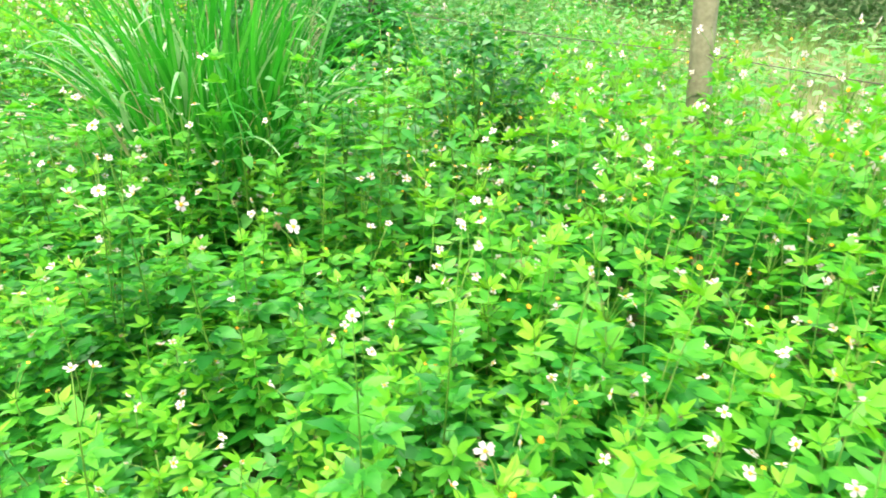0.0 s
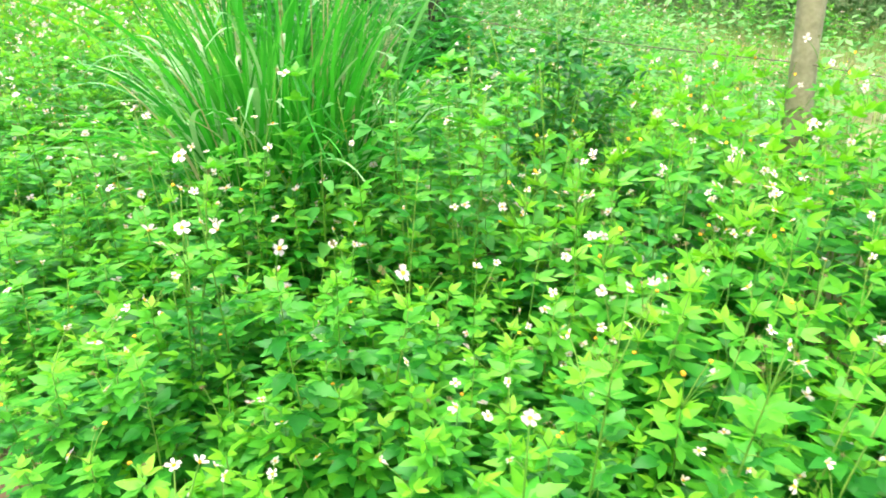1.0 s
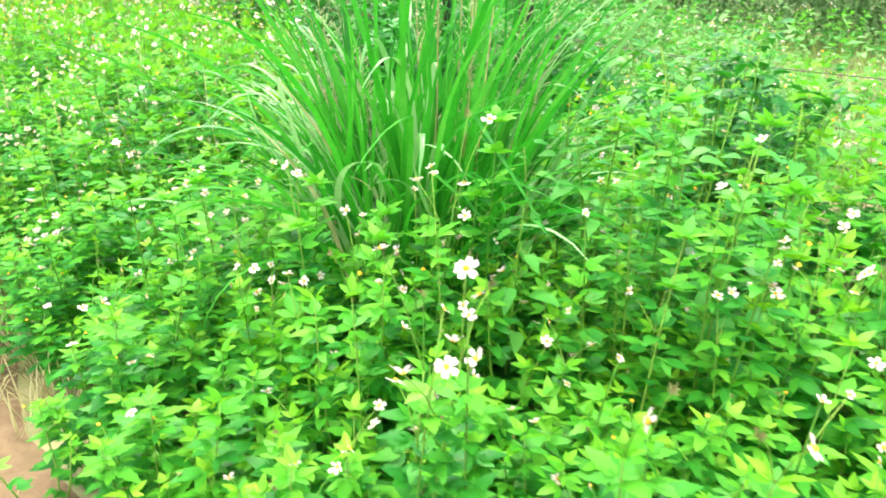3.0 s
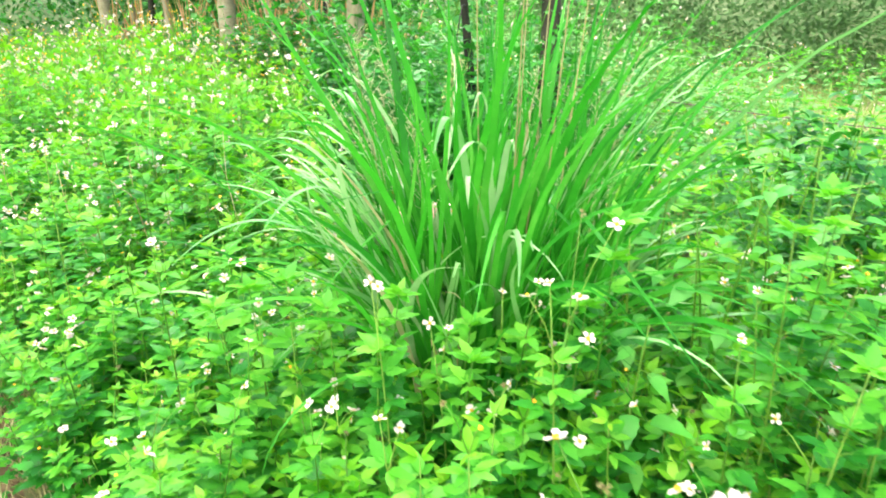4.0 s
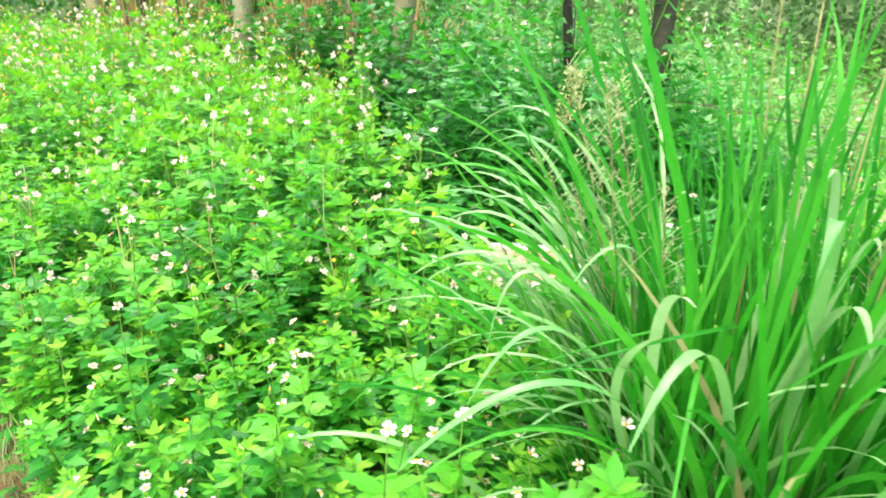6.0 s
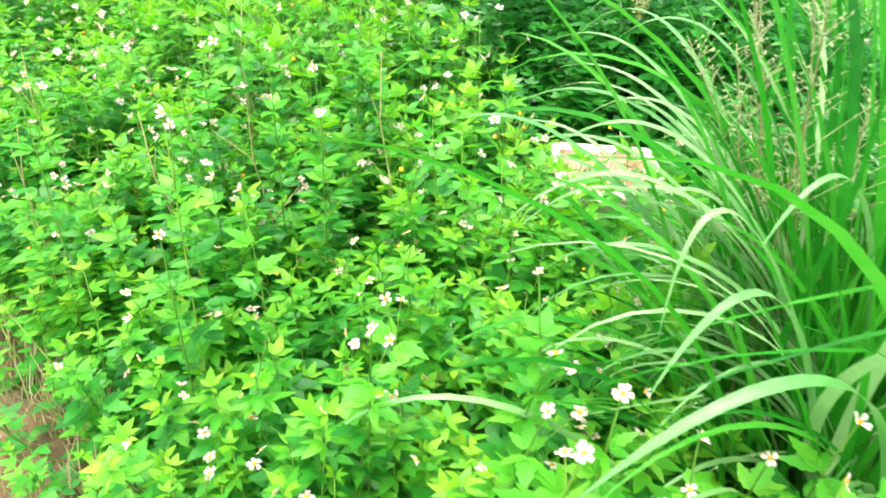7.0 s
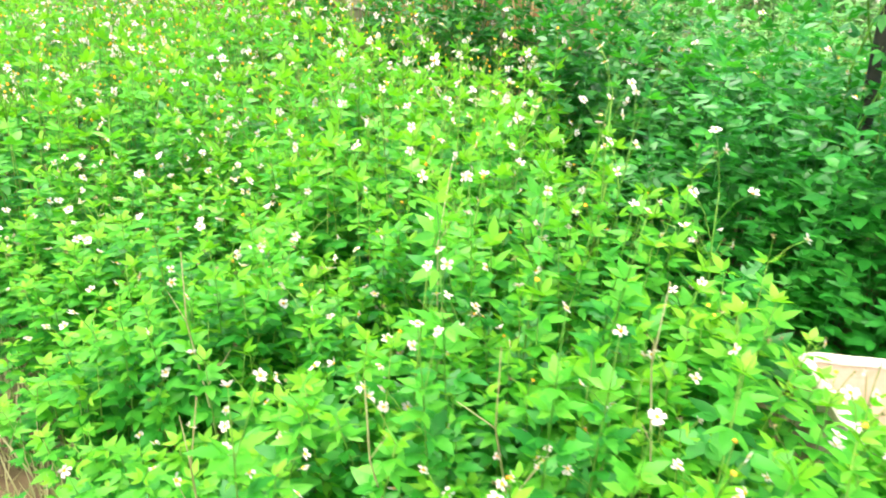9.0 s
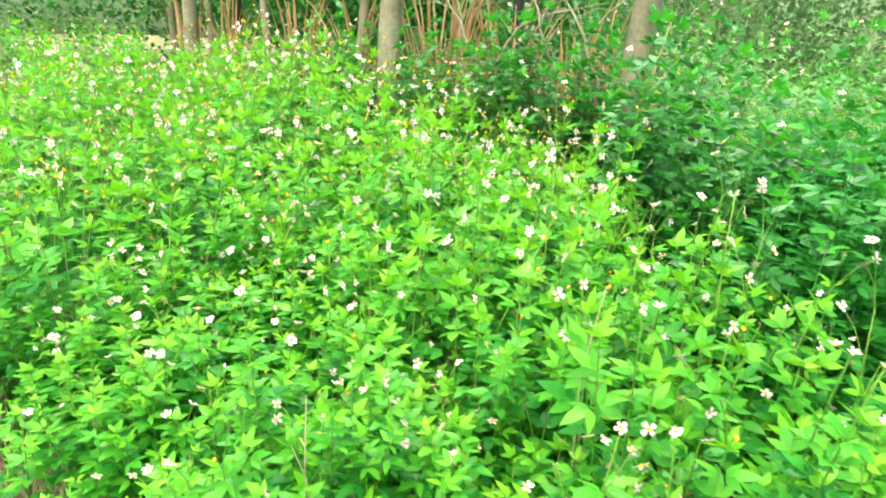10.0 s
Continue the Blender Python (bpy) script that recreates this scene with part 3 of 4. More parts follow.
def plant_far():
    r = random.Random(8)
    mats = [M_LEAF, M_YOUNG, M_STEM, M_PETAL, M_DISC, M_BURR, M_TIP]
    models = [herb_geo(200 + k, b, 3, 3, 7, 1.14) for k, b in enumerate(BLOOMS + [(2, 2, 0), (1, 0, 0)])]
    spots = [c for c in plot(-1.0, 0.35, 0.2, 3.15, 0.19, r)]
    spots += [c for c in plot(0.35, 6.3, 1.3, 3.3, 0.175, r)]
    spots += [c for c in plot(6.3, 9.5, 0.2, 3.15, 0.195, r)]
    spots += [c for c in plot(9.5, 16.0, -0.6, 3.4, 0.38, r)]
    spots = [c for c in spots if not kept_clear(ground_at(*c)) and not in_thicket(*c)]
    rich = [herb_geo(240 + k, b, 3, 3, 6, 1.16) for k, b in enumerate([(3, 2, 1), (2, 2, 2), (2, 2, 1), (3, 1, 2)])]
    far = [c for c in spots if c[0] + r.uniform(-0.7, 0.7) > 6.1]
    distant = [c for c in far if c[0] > 9.2]
    scatter("herb_meadow", "far end of the meadow with few white flowers", "wildflowers", distant, models, mats, canopy, r)
    far = [c for c in far if c[0] <= 9.2]
    scatter("herb_meadow", "far meadow thickly dotted with small white flowers", "wildflowers", far, rich, mats, canopy, r)
    low = [herb_geo(270 + k, (0, 0, 0), 3, 2, 5, 0.98) for k in range(5)]
    under = [c for c in plot(0.5, 6.6, 0.3, 1.9, 0.17, r) if not kept_clear(ground_at(*c))]
    scatter("herb_undergrowth", "low green serrated seedlings filling the ground between the herbs", "wildflowers", under, low, mats, lambda s, p: 0.62 * canopy(s, p), r)
    far = set(far + distant)
    spots = [c for c in spots if c not in far]
    scatter("herb_meadow", "dense meadow of white-flowered serrated green herbs", "wildflowers", spots, models, mats, lambda s, p: canopy(s, p) * (1 + 0.38 * smooth(1.5, 2.7, p) * smooth(3.2, 2.4, s)), r)
    dark = [herb_geo(300 + k, b, 3, 3, 10, 1.22, 1.5) for k, b in enumerate([(0, 0, 0), (0, 0, 0), (1, 0, 0), (0, 0, 0)])]
    spots = [c for c in plot(3.0, 9.4, 1.4, 3.6, 0.18, r) if in_thicket(*c) and not kept_clear(ground_at(*c))]
    light = [c for c in spots if c[0] + r.uniform(-0.35, 0.35) > 4.85]
    spots = [c for c in spots if c not in set(light)]
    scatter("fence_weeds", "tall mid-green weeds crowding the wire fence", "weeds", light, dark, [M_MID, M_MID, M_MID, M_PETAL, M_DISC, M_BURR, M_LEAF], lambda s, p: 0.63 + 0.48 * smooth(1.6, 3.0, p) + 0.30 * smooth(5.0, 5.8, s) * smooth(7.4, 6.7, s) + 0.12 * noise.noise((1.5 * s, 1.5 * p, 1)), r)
    # the thicket's shade is carried by leaf colour
    scatter("weed_thicket", "dense weed thicket below the fence, tree shade put into its dark green", "weeds", spots, dark, [M_DARK, M_DARK, M_DARK, M_PETAL, M_DISC, M_BURR, M_MID], lambda s, p: (0.63 + 0.57 * smooth(3.0, 4.3, s) * smooth(1.7, 2.8, p) + 0.1 * noise.noise((s, p, 1))) * (1 - 0.4 * smooth(0.8, 0.4, (ground_at(s, p) - TROUGH).length)), r)


# ---------------------------------------------------------------- grass clump
def grass_blade(length, width, rise, bend, n=11, kink=0.0, twist=(0.0, 0.0), sway=0.012):
    """A folded strap leaf that leaves the ground at the angle rise and bends outward along +y."""
    v, f = [], []
    y = z = 0.0
    a = rise
    for i in range(n + 1):
        t = i / n
        w = width * 0.5 * min(1.0, 0.45 + 2.2 * t) * (1 - t ** 3.2) + 0.0004
        side = sway * math.sin(5 * t) * length
        q = twist[0] + twist[1] * t
        dx, up = w * math.cos(q), w * math.sin(q)
        dy, dz = -up * math.sin(a), up * math.cos(a)
        v += [(side - dx, y - dy, z - dz + 0.3 * w), (side, y, z), (side + dx, y + dy, z + dz + 0.3 * w)]
        y += math.cos(a) * length / n
        z += math.sin(a) * length / n
        a -= bend * (t ** 1.6) / n * 2.6 + (kink if i == int(n * 0.6) else 0)
    for i in range(n):
        b = 3 * i
        for k in (0, 1):
            f += [(b + k, b + k + 1, b + k + 4), (b + k, b + k + 4, b + k + 3)]
    g = Geo()
    g.add(v, f)
    return g


def ribbon(a, b, c, width, n=22):
    """A strap leaf from the foot a over the bend b to the tip c."""
    v, f = [], []
    across = (c - a).cross(Vector((0, 0, 1))).normalized()
    for i in range(n + 1):
        t = i / n
        q = a * (1 - t) ** 2 + b * 2 * t * (1 - t) + c * t * t
        w = width * 0.5 * min(1.0, 0.4 + 1.6 * t) * (1 - t ** 6) + 0.001
        v += [tuple(q - across * w + Vector((0, 0, 0.3 * w))), tuple(q), tuple(q + across * w + Vector((0, 0, 0.3 * w)))]
    for i in range(n):
        k = 3 * i
        for j in (0, 1):
            f += [(k + j, k + j + 1, k + j + 4), (k + j, k + j + 4, k + j + 3)]
    g = Geo()
    g.add(v, f)
    return g


# tips of the long blades that bend out over the herbs: x, y, z, width
BENT = [(-1.45, 2.36, 0.97, 0.028), (-1.27, 2.55, 0.96, 0.024), (-1.36, 2.33, 0.88, 0.024), (-1.20, 2.32, 0.78, 0.026), (-1.39, 2.58, 1.02, 0.024),
        (-2.02, 2.96, 0.98, 0.024), (-2.1, 2.75, 0.86, 0.024), (-2.1, 3.05, 0.72, 0.02), (-2.3, 2.85, 0.85, 0.022), (-2.05, 3.15, 1.0, 0.022)]
# front blades: where they bend over, and their tips
FOLDED = [((-1.67, 2.35, 0.90), (-1.64, 2.28, 0.96), 0.030), ((-1.72, 2.35, 0.76), (-1.70, 2.20, 0.95), 0.028), ((-1.82, 2.25, 0.83), (-2.05, 2.15, 0.71), 0.032),
          ((-1.83, 2.40, 0.84), (-1.96, 2.30, 0.74), 0.026), ((-1.87, 2.50, 0.90), (-1.94, 2.40, 0.75), 0.024), ((-1.64, 2.20, 0.93), (-1.75, 2.05, 0.87), 0.030),
          ((-1.68, 2.60, 0.92), (-1.81, 2.50, 0.85), 0.024), ((-1.25, 2.25, 0.85), (-1.22, 2.10, 0.78), 0.026), ((-1.45, 2.18, 0.73), (-1.33, 2.10, 0.81), 0.028),
          ((-1.33, 2.35, 1.01), (-1.39, 2.20, 0.97), 0.022)]
OVER = [(-2.12, 3.22, 0.92, 0.020), (-2.10, 3.16, 0.88, 0.018), (-2.21, 3.02, 0.81, 0.022), (-2.18, 3.07, 0.78, 0.016), (-2.14, 2.91, 0.80, 0.020),
        (-2.11, 2.84, 0.75, 0.020), (-2.17, 2.71, 0.72, 0.022), (-2.15, 2.75, 0.68, 0.016), (-2.05, 3.28, 0.93, 0.016), (-2.06, 2.98, 0.81, 0.018),
        (-2.10, 3.14, 0.84, 0.016), (-1.92, 2.78, 0.76, 0.024), (-1.98, 2.90, 0.76, 0.016), (-2.01, 2.79, 0.75, 0.020), (-0.75, 2.77, 1.12, 0.020),
        (-0.71, 2.76, 1.10, 0.022), (-0.86, 2.68, 1.04, 0.018), (-0.78, 2.55, 0.97, 0.020), (-0.68, 2.64, 1.05, 0.018), (-0.83, 2.49, 0.91, 0.020),
        (-0.55, 2.83, 1.17, 0.018)]


def make_clump():
    r = random.Random(21)
    clump = tagged(new("grass_clump"), "tall clump of broad green arching grass blades", "grass")
    clump.location = CLUMP
    def blades(count, length, width, rise, bend, mats, n=12, kink=(0, 0), twist=0.9, name="blade"):
        return [grass_blade(r.uniform(*length), r.uniform(*width), r.uniform(*rise), r.uniform(*bend), n, r.uniform(*kink),
                            (r.uniform(-twist, twist), r.uniform(-1.8, 1.8) * twist), r.uniform(-0.05, 0.05)).mesh(name, [mats[k % len(mats)]]) for k in range(count)]

    upright = blades(30, (1.05, 1.72), (0.014, 0.027), (1.3, 1.57), (0.2, 1.5), [M_GRASS] * 12 + [M_BLADE], 12)
    leaning = blades(24, (0.9, 1.45), (0.014, 0.028), (1.2, 1.48), (0.7, 1.9), [M_GRASS] * 7 + [M_BLADE], 14)
    arching = blades(26, (0.95, 1.4), (0.011, 0.02), (1.0, 1.38), (1.6, 3.2), [M_GRASS, M_GRASS, M_BLADE], 20, twist=0.4)
    broken = blades(8, (0.8, 1.35), (0.012, 0.02), (1.25, 1.5), (0.3, 0.9), [M_GRASS, M_GRASS, M_BLADE], 12, (0.7, 1.9), 0.5)
    core = blades(9, (0.4, 0.9), (0.014, 0.026), (1.3, 1.56), (0.1, 0.9), [M_GRASS], 8)
    low = blades(8, (0.5, 0.95), (0.014, 0.026), (0.95, 1.4), (0.6, 2.0), [M_GRASS], 10)
    dry = blades(7, (0.8, 1.45), (0.010, 0.02), (1.3, 1.55), (0.2, 0.9), [M_DRY], 12, (0, 0.5), 0.6, "dry_blade")
    for group, count, name in ((upright, 150, "blade"), (leaning, 115, "blade"), (arching, 70, "blade"), (broken, 24, "blade"), (low, 60, "blade"), (core, 210, "blade"), (dry, 9, "dry_blade")):
        for _ in range(count):
            a = r.uniform(0, 6.28)
            rad = (0.26 if group is upright else 0.3) * math.sqrt(r.random())
            foot = Vector((rad * math.cos(a), rad * math.sin(a), 0))
            yaw = a - math.pi / 2 + r.uniform(-1.1, 1.1)
            if group is arching and math.cos(yaw + 1.57 - math.radians(264)) > 0.8 and r.random() < 0.8:
                yaw += r.choice((-1.3, 1.3))
            if group is upright and r.random() < 0.3:
                foot = Vector((r.uniform(-0.2, 0.22), r.uniform(0.0, 0.2), 0))
                yaw = r.uniform(-1.2, 1.2)
            ob = part(name, r.choice(group), None, clump)
            ob.matrix_basis = Matrix.Translation(foot) @ Euler((r.uniform(-0.12, 0.12), r.uniform(-0.2, 0.2), yaw)).to_matrix().to_4x4() @ Matrix.Scale(r.uniform(0.82, 1.1), 4)
    droop = [grass_blade(r.uniform(0.95, 1.3), r.uniform(0.016, 0.028), r.uniform(1.15, 1.4), r.uniform(2.2, 3.2), 22, 0, (r.uniform(-0.3, 0.3), r.uniform(-0.5, 0.5)), r.uniform(-0.02, 0.02)).mesh("blade", [M_BLADE]) for _ in range(10)]
    for _ in range(26):
        a = radians(r.uniform(142, 228))
        ob = part("blade", r.choice(droop), None, clump)
        ob.matrix_basis = Matrix.Translation((0.16 * math.cos(a) * r.random(), r.uniform(-0.16, 0.16), 0)) @ Euler((0, 0, a - math.pi / 2)).to_matrix().to_4x4() @ Matrix.Scale(r.uniform(0.58, 0.8), 4)
    for _ in range(14):
        a = radians(r.uniform(146, 200))
        ob = part("blade", r.choice(droop), None, clump)
        ob.matrix_basis = Matrix.Translation((-0.1 * r.random(), r.uniform(-0.1, 0.16), 0)) @ Euler((0, 0, a - math.pi / 2)).to_matrix().to_4x4() @ Matrix.Scale(r.uniform(0.74, 0.96), 4)
    for _ in range(20):
        a = radians(r.uniform(108, 152))
        ob = part("blade", r.choice(droop + arching), None, clump)
        ob.matrix_basis = Matrix.Translation((-0.15 * r.random(), r.uniform(-0.1, 0.2), 0)) @ Euler((0, 0, a - math.pi / 2)).to_matrix().to_4x4() @ Matrix.Scale(r.uniform(0.8, 1.05), 4)
    for x, y, z, w in BENT + OVER:
        foot = Vector((r.uniform(-0.1, 0.1), r.uniform(-0.12, 0.08), 0))
        tip = Vector((x, y, z)) - CLUMP
        peak = foot.lerp(tip, 0.62)
        peak.z = z + r.uniform(0.12, 0.45)
        part("blade", ribbon(foot, peak, tip, w * 0.85), [M_BLADE], clump)
    for bend, tip, w in FOLDED:
        foot, tip, t = Vector((r.uniform(-0.2, 0.05), r.uniform(-0.2, 0.0), 0)), Vector(tip) - CLUMP, 0.68
        peak = (Vector(bend) - CLUMP - foot * (1 - t) ** 2 - tip * t * t) / (2 * t * (1 - t))
        part("blade", ribbon(foot, peak, tip, w * 0.62), [M_BLADE], clump)
    for _ in range(6):
        a, rad = r.uniform(0, 6.28), 0.2 * math.sqrt(r.random())
        foot = Vector((rad * math.cos(a), rad * math.sin(a), 0))
        top = foot * 2.2 + Vector((0, 0, r.uniform(1.3, 1.8)))
        part("dry_stalk", tube([foot, foot.lerp(top, 0.5) + Vector((0.02, 0.01, 0)), top], [0.003, 0.0025, 0.0015], 5), [M_DRY], clump, "pale brown dry stalk")


make_clump()


# ---------------------------------------------------------------- broad-leaved weeds beside the clump
def broad_leaf(size):
    g = tube([(0, 0, 0), (0, size * 0.3, 0.01), (0, size * 0.6, 0.006)], [0.0014, 0.001, 0.0008], 3, 1, False)
    g.put(leaflet(size, size * 0.6, 9, 0.28, 0.35, 0.07, 0.38), Matrix.Translation((0, size * 0.58, 0.006)))
    return g


BROAD = [broad_leaf(x).mesh("leaf", [M_BROAD, M_STEM]) for x in (0.042, 0.055, 0.07, 0.088)]


def broad_weed(seed, height, where, lean, sizes=(1, 2, 2, 3)):
    r = random.Random(seed)
    weed = tagged(new("broadleaf_weed"), "tall weed with broad heart-shaped green leaves", "weed", "broad-leaved weeds beside the grass clump")
    weed.location = where
    pts = [Vector((lean[0] * t * t, lean[1] * t * t, height * t)) for t in (0, 0.3, 0.6, 0.85, 1)]
    part("stem", tube(pts, [0.005, 0.0045, 0.0035, 0.0025, 0.0015], 5), [M_STEM], weed)
    a = r.uniform(0, 6.28)
    for k in range(20):
        t = 0.3 + 0.7 * k / 19
        at = Vector((lean[0] * t * t, lean[1] * t * t, height * t))
        a += 2.4 + r.uniform(-0.3, 0.3)
        out = Vector((0, 0, 0))
        ob = part("leaf", BROAD[0 if t > 0.9 else r.choice(sizes)], None, weed)
        ob.matrix_basis = Matrix.Translation(at + out) @ Euler((0, 0, a - math.pi / 2)).to_matrix().to_4x4() @ Euler((r.uniform(-0.5, 0.35), r.uniform(-0.4, 0.4), 0)).to_matrix().to_4x4()


def make_broad_weeds():
    r = random.Random(33)
    for k in range(13):
        x = r.uniform(-1.05, -0.15)
        y = 2.25 + r.uniform(-0.15, 0.45) - 0.35 * (x + 0.6)
        broad_weed(500 + k, r.uniform(0.82, 1.1), (x, y, 0), (r.uniform(-0.1, 0.1), r.uniform(-0.15, 0.05)), (1, 2) if k % 4 == 0 else (0, 1, 1, 2))
    for k in range(16):
        lone_flower(961 + k, r.uniform(-1.05, -0.35), r.uniform(1.9, 2.35), r.uniform(0.74, 0.98), k % 3 == 0)
    broad_weed(530, 0.74, (-0.98, 2.12, 0), (0.02, -0.06))


make_broad_weeds()


# ---------------------------------------------------------------- leafy bush between clump and fence
def make_bush():
    r = random.Random(47)
    bush = tagged(new("leafy_bush"), "dense dark green small-leaved bush below the wire fence", "bush")
    bush.location = ground_at(2.16, 2.42)
    g = Geo()
    for k in range(17):
        a, reach, height = 2.4 * k, 0.34 * math.sqrt(r.random()), r.uniform(0.75, 1.16)
        d = Vector((math.cos(a), math.sin(a), 0))
        pts = [d * (0.04 + reach * t ** 1.5) + Vector((0.02 * math.sin(7 * t + k), 0, height * (1 - 0.25 * reach) * t)) for t in (0, 0.25, 0.5, 0.75, 1)]
        part("stem", tube(pts, [0.007, 0.006, 0.005, 0.0035, 0.002], 5), [M_STEM], bush)
        for _ in range(56):
            t = r.uniform(0.25, 1.0)
            i = min(3, int(t * 4))
            q = pts[i].lerp(pts[i + 1], t * 4 - i) + Vector((r.gauss(0, 0.03), r.gauss(0, 0.03), r.gauss(0, 0.02)))
            m = Matrix.Translation(q) @ Euler((0, 0, r.uniform(0, 6.28))).to_matrix().to_4x4() @ Euler((r.uniform(-0.7, 0.6), r.uniform(-0.4, 0.4), 0)).to_matrix().to_4x4() @ Matrix.Scale(r.uniform(0.6, 1.05), 4)
            g.put(r.choice(G_LEAF[3]), m)
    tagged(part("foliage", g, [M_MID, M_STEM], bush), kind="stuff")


make_bush()


# ---------------------------------------------------------------- trough
def make_trough():
    """An old open basin with rounded corners and lip, stained inside, a ledge in one corner."""
    trough = tagged(new("trough"), "weathered cream stone trough with brown stained corner", "trough")
    trough.matrix_basis = pose(TROUGH.x, TROUGH.y, 0, 0, 0, 6)
    L, W, H, T = 0.385, 0.425, 0.345, 0.026

    def ring(inset, z, radius, n=7):
        """A rounded rectangle at the height z, slightly uneven."""
        corners = ((1, 1), (-1, 1), (-1, -1), (1, -1))

        def on_corner(k, turn):
            sx, sy = corners[k % 4]
            return Vector((sx * (L / 2 - inset - radius) + radius * math.cos(turn), sy * (W / 2 - inset - radius) + radius * math.sin(turn), z))

        pts = []
        for k in range(4):
            pts += [on_corner(k, math.pi / 2 * (k + i / (n - 1))) for i in range(n)]
            end = on_corner(k + 1, math.pi / 2 * (k + 1))
            pts += [pts[-1].lerp(end, i / 8) for i in range(1, 8)]
        return [q + 0.0032 * noise.noise_vector(q * 16) for q in pts]

    def shell(name, rings, mat, label="", close=False):
        v = [tuple(q) for rg in rings for q in rg]
        m, f = len(rings[0]), []
        for j in range(len(rings) - 1):
            for i in range(m):
                a, b = j * m + i, j * m + (i + 1) % m
                f += [(a, b, b + m), (a, b + m, a + m)]
        if close:
            v.append((0, 0, rings[-1][0].z))
            f += [((len(rings) - 1) * m + i, (len(rings) - 1) * m + (i + 1) % m, len(v) - 1) for i in range(m)]
        g = Geo()
        g.add(v, f)
        part(name, g, [mat], trough, label)

    shell("outer_wall", [ring(0.035 * (1 - t), t * (H - 0.014), 0.035) for t in (0, 0.2, 0.4, 0.6, 0.8, 1)], M_STONE)
    shell("inner_wall", [ring(T + 0.03 * (1 - t), 0.03 + t * (H - 0.044), 0.03) for t in (1, 0.8, 0.6, 0.4, 0.2, 0)], M_STONE, "cream inner wall with faint stains", True)
    mid = T / 2
    shell("rim", [ring(mid - (mid + 0.005) * math.cos(a), H - 0.012 + 0.02 * math.sin(a), 0.034 - 0.01 * (1 - math.cos(a)) / 2) for a in [math.pi * i / 8 for i in range(9)]], M_RIM, "rounded rim, paler than the walls")
    for x, y, z, r, flat in ((0.135, 0.178, 0.31, 0.04, (1.1, 0.06, 0.6)), (0.148, 0.174, 0.24, 0.035, (0.7, 0.06, 1.6)), (0.163, 0.13, 0.29, 0.05, (0.06, 1, 0.9)), (0.16, 0.08, 0.24, 0.035, (0.06, 0.8, 1.2))):
        g = Geo()
        v, f, _ = dome(r, r, 12, 5).arrays()
        g.add([tuple(Vector((q[0] * flat[0], q[1] * flat[1], q[2] * flat[2])) * (1 + 0.9 * noise.noise(Vector(q) * 60 + Vector((x, y, z)) * 9)) + Vector((x, y, z - 0.02))) for q in v], f)
        part("stain", g, [M_STAIN], trough, "crusty brown stain")


make_trough()


# ---------------------------------------------------------------- fence
def make_post(s, p, radius, height, tilt, label, mat):
    r = random.Random(int(s * 100))
    post = tagged(new("fence_post"), label, "fence post", "posts of the wire fence")
    post.location = ground_at(s, p)
    n = 9
    pts = [Vector((tilt[0] * t + 0.012 * math.sin(5 * t + s), tilt[1] * t + 0.012 * math.cos(4 * t + s), height * t - 0.05)) for t in [i / n for i in range(n + 1)]]
    g = tube(pts, [radius * (1.12 - 0.2 * i / n + 0.05 * math.sin(i * 2.1 + s)) for i in range(n + 1)], 11)
    v = g.v[0]
    for i in range(len(v)):
        v[i] += 0.1 * radius * np.array(noise.noise_vector(Vector(v[i]) * 9))
    part("shaft", g, [mat], post)
    for z in (0.86,):
        part("staple", tube([(-0.02, -radius * 1.02, z - 0.012), (0, -radius * 1.12, z), (0.02, -radius * 1.02, z + 0.012)], [0.003] * 3, 4), [M_WIRE], post)


def make_fence():
    make_post(1.44, 3.36, 0.058, 1.75, (-0.16, 0.0), "grey-brown weathered round wooden fence post", M_WOOD)
    # second post: its shade comes from the darker wood colour
    make_post(4.02, 3.36, 0.062, 1.75, (-0.08, 0.02), "wooden fence post above the dark weeds, shade put into its colour", M_POST)
    make_post(6.2, 3.36, 0.075, 1.9, (0.17, 0.0), "leaning pale grey wooden fence post", M_WOOD)
    make_post(8.18, 3.36, 0.085, 1.9, (-0.03, 0.0), "thick pale wooden fence post beside dry grass", M_WOOD)
    make_post(11.9, 3.36, 0.08, 1.8, (0.03, 0.0), "grey-brown weathered round wooden fence post", M_WOOD)
    make_post(-0.8, 3.36, 0.075, 1.75, (0.0, 0.0), "grey-brown weathered round wooden fence post", M_WOOD)
    for z in (0.87,):
        wire = tagged(new("barbed_wire"), "thin rusty barbed wire strand strung between wooden posts", "wire")
        pts = []
        for i in range(90):
            s = -3 + i * 0.16
            pts.append(ground_at(s, 3.27, z - 0.025 * abs(math.sin((s - 1.55) * math.pi / 2.25))))
        g = tube(pts, [0.0028] * len(pts), 4)
        for i in range(0, 89):
            q = pts[i]
            for w in ((0.012, 0.01, 0.016), (-0.012, 0.012, 0.014)):
                g.put(tube([q - Vector(w), q + Vector(w)], [0.0016, 0.0012], 3), Matrix.Identity(4))
        part("strand", g, [M_WIRE], wire)


make_fence()


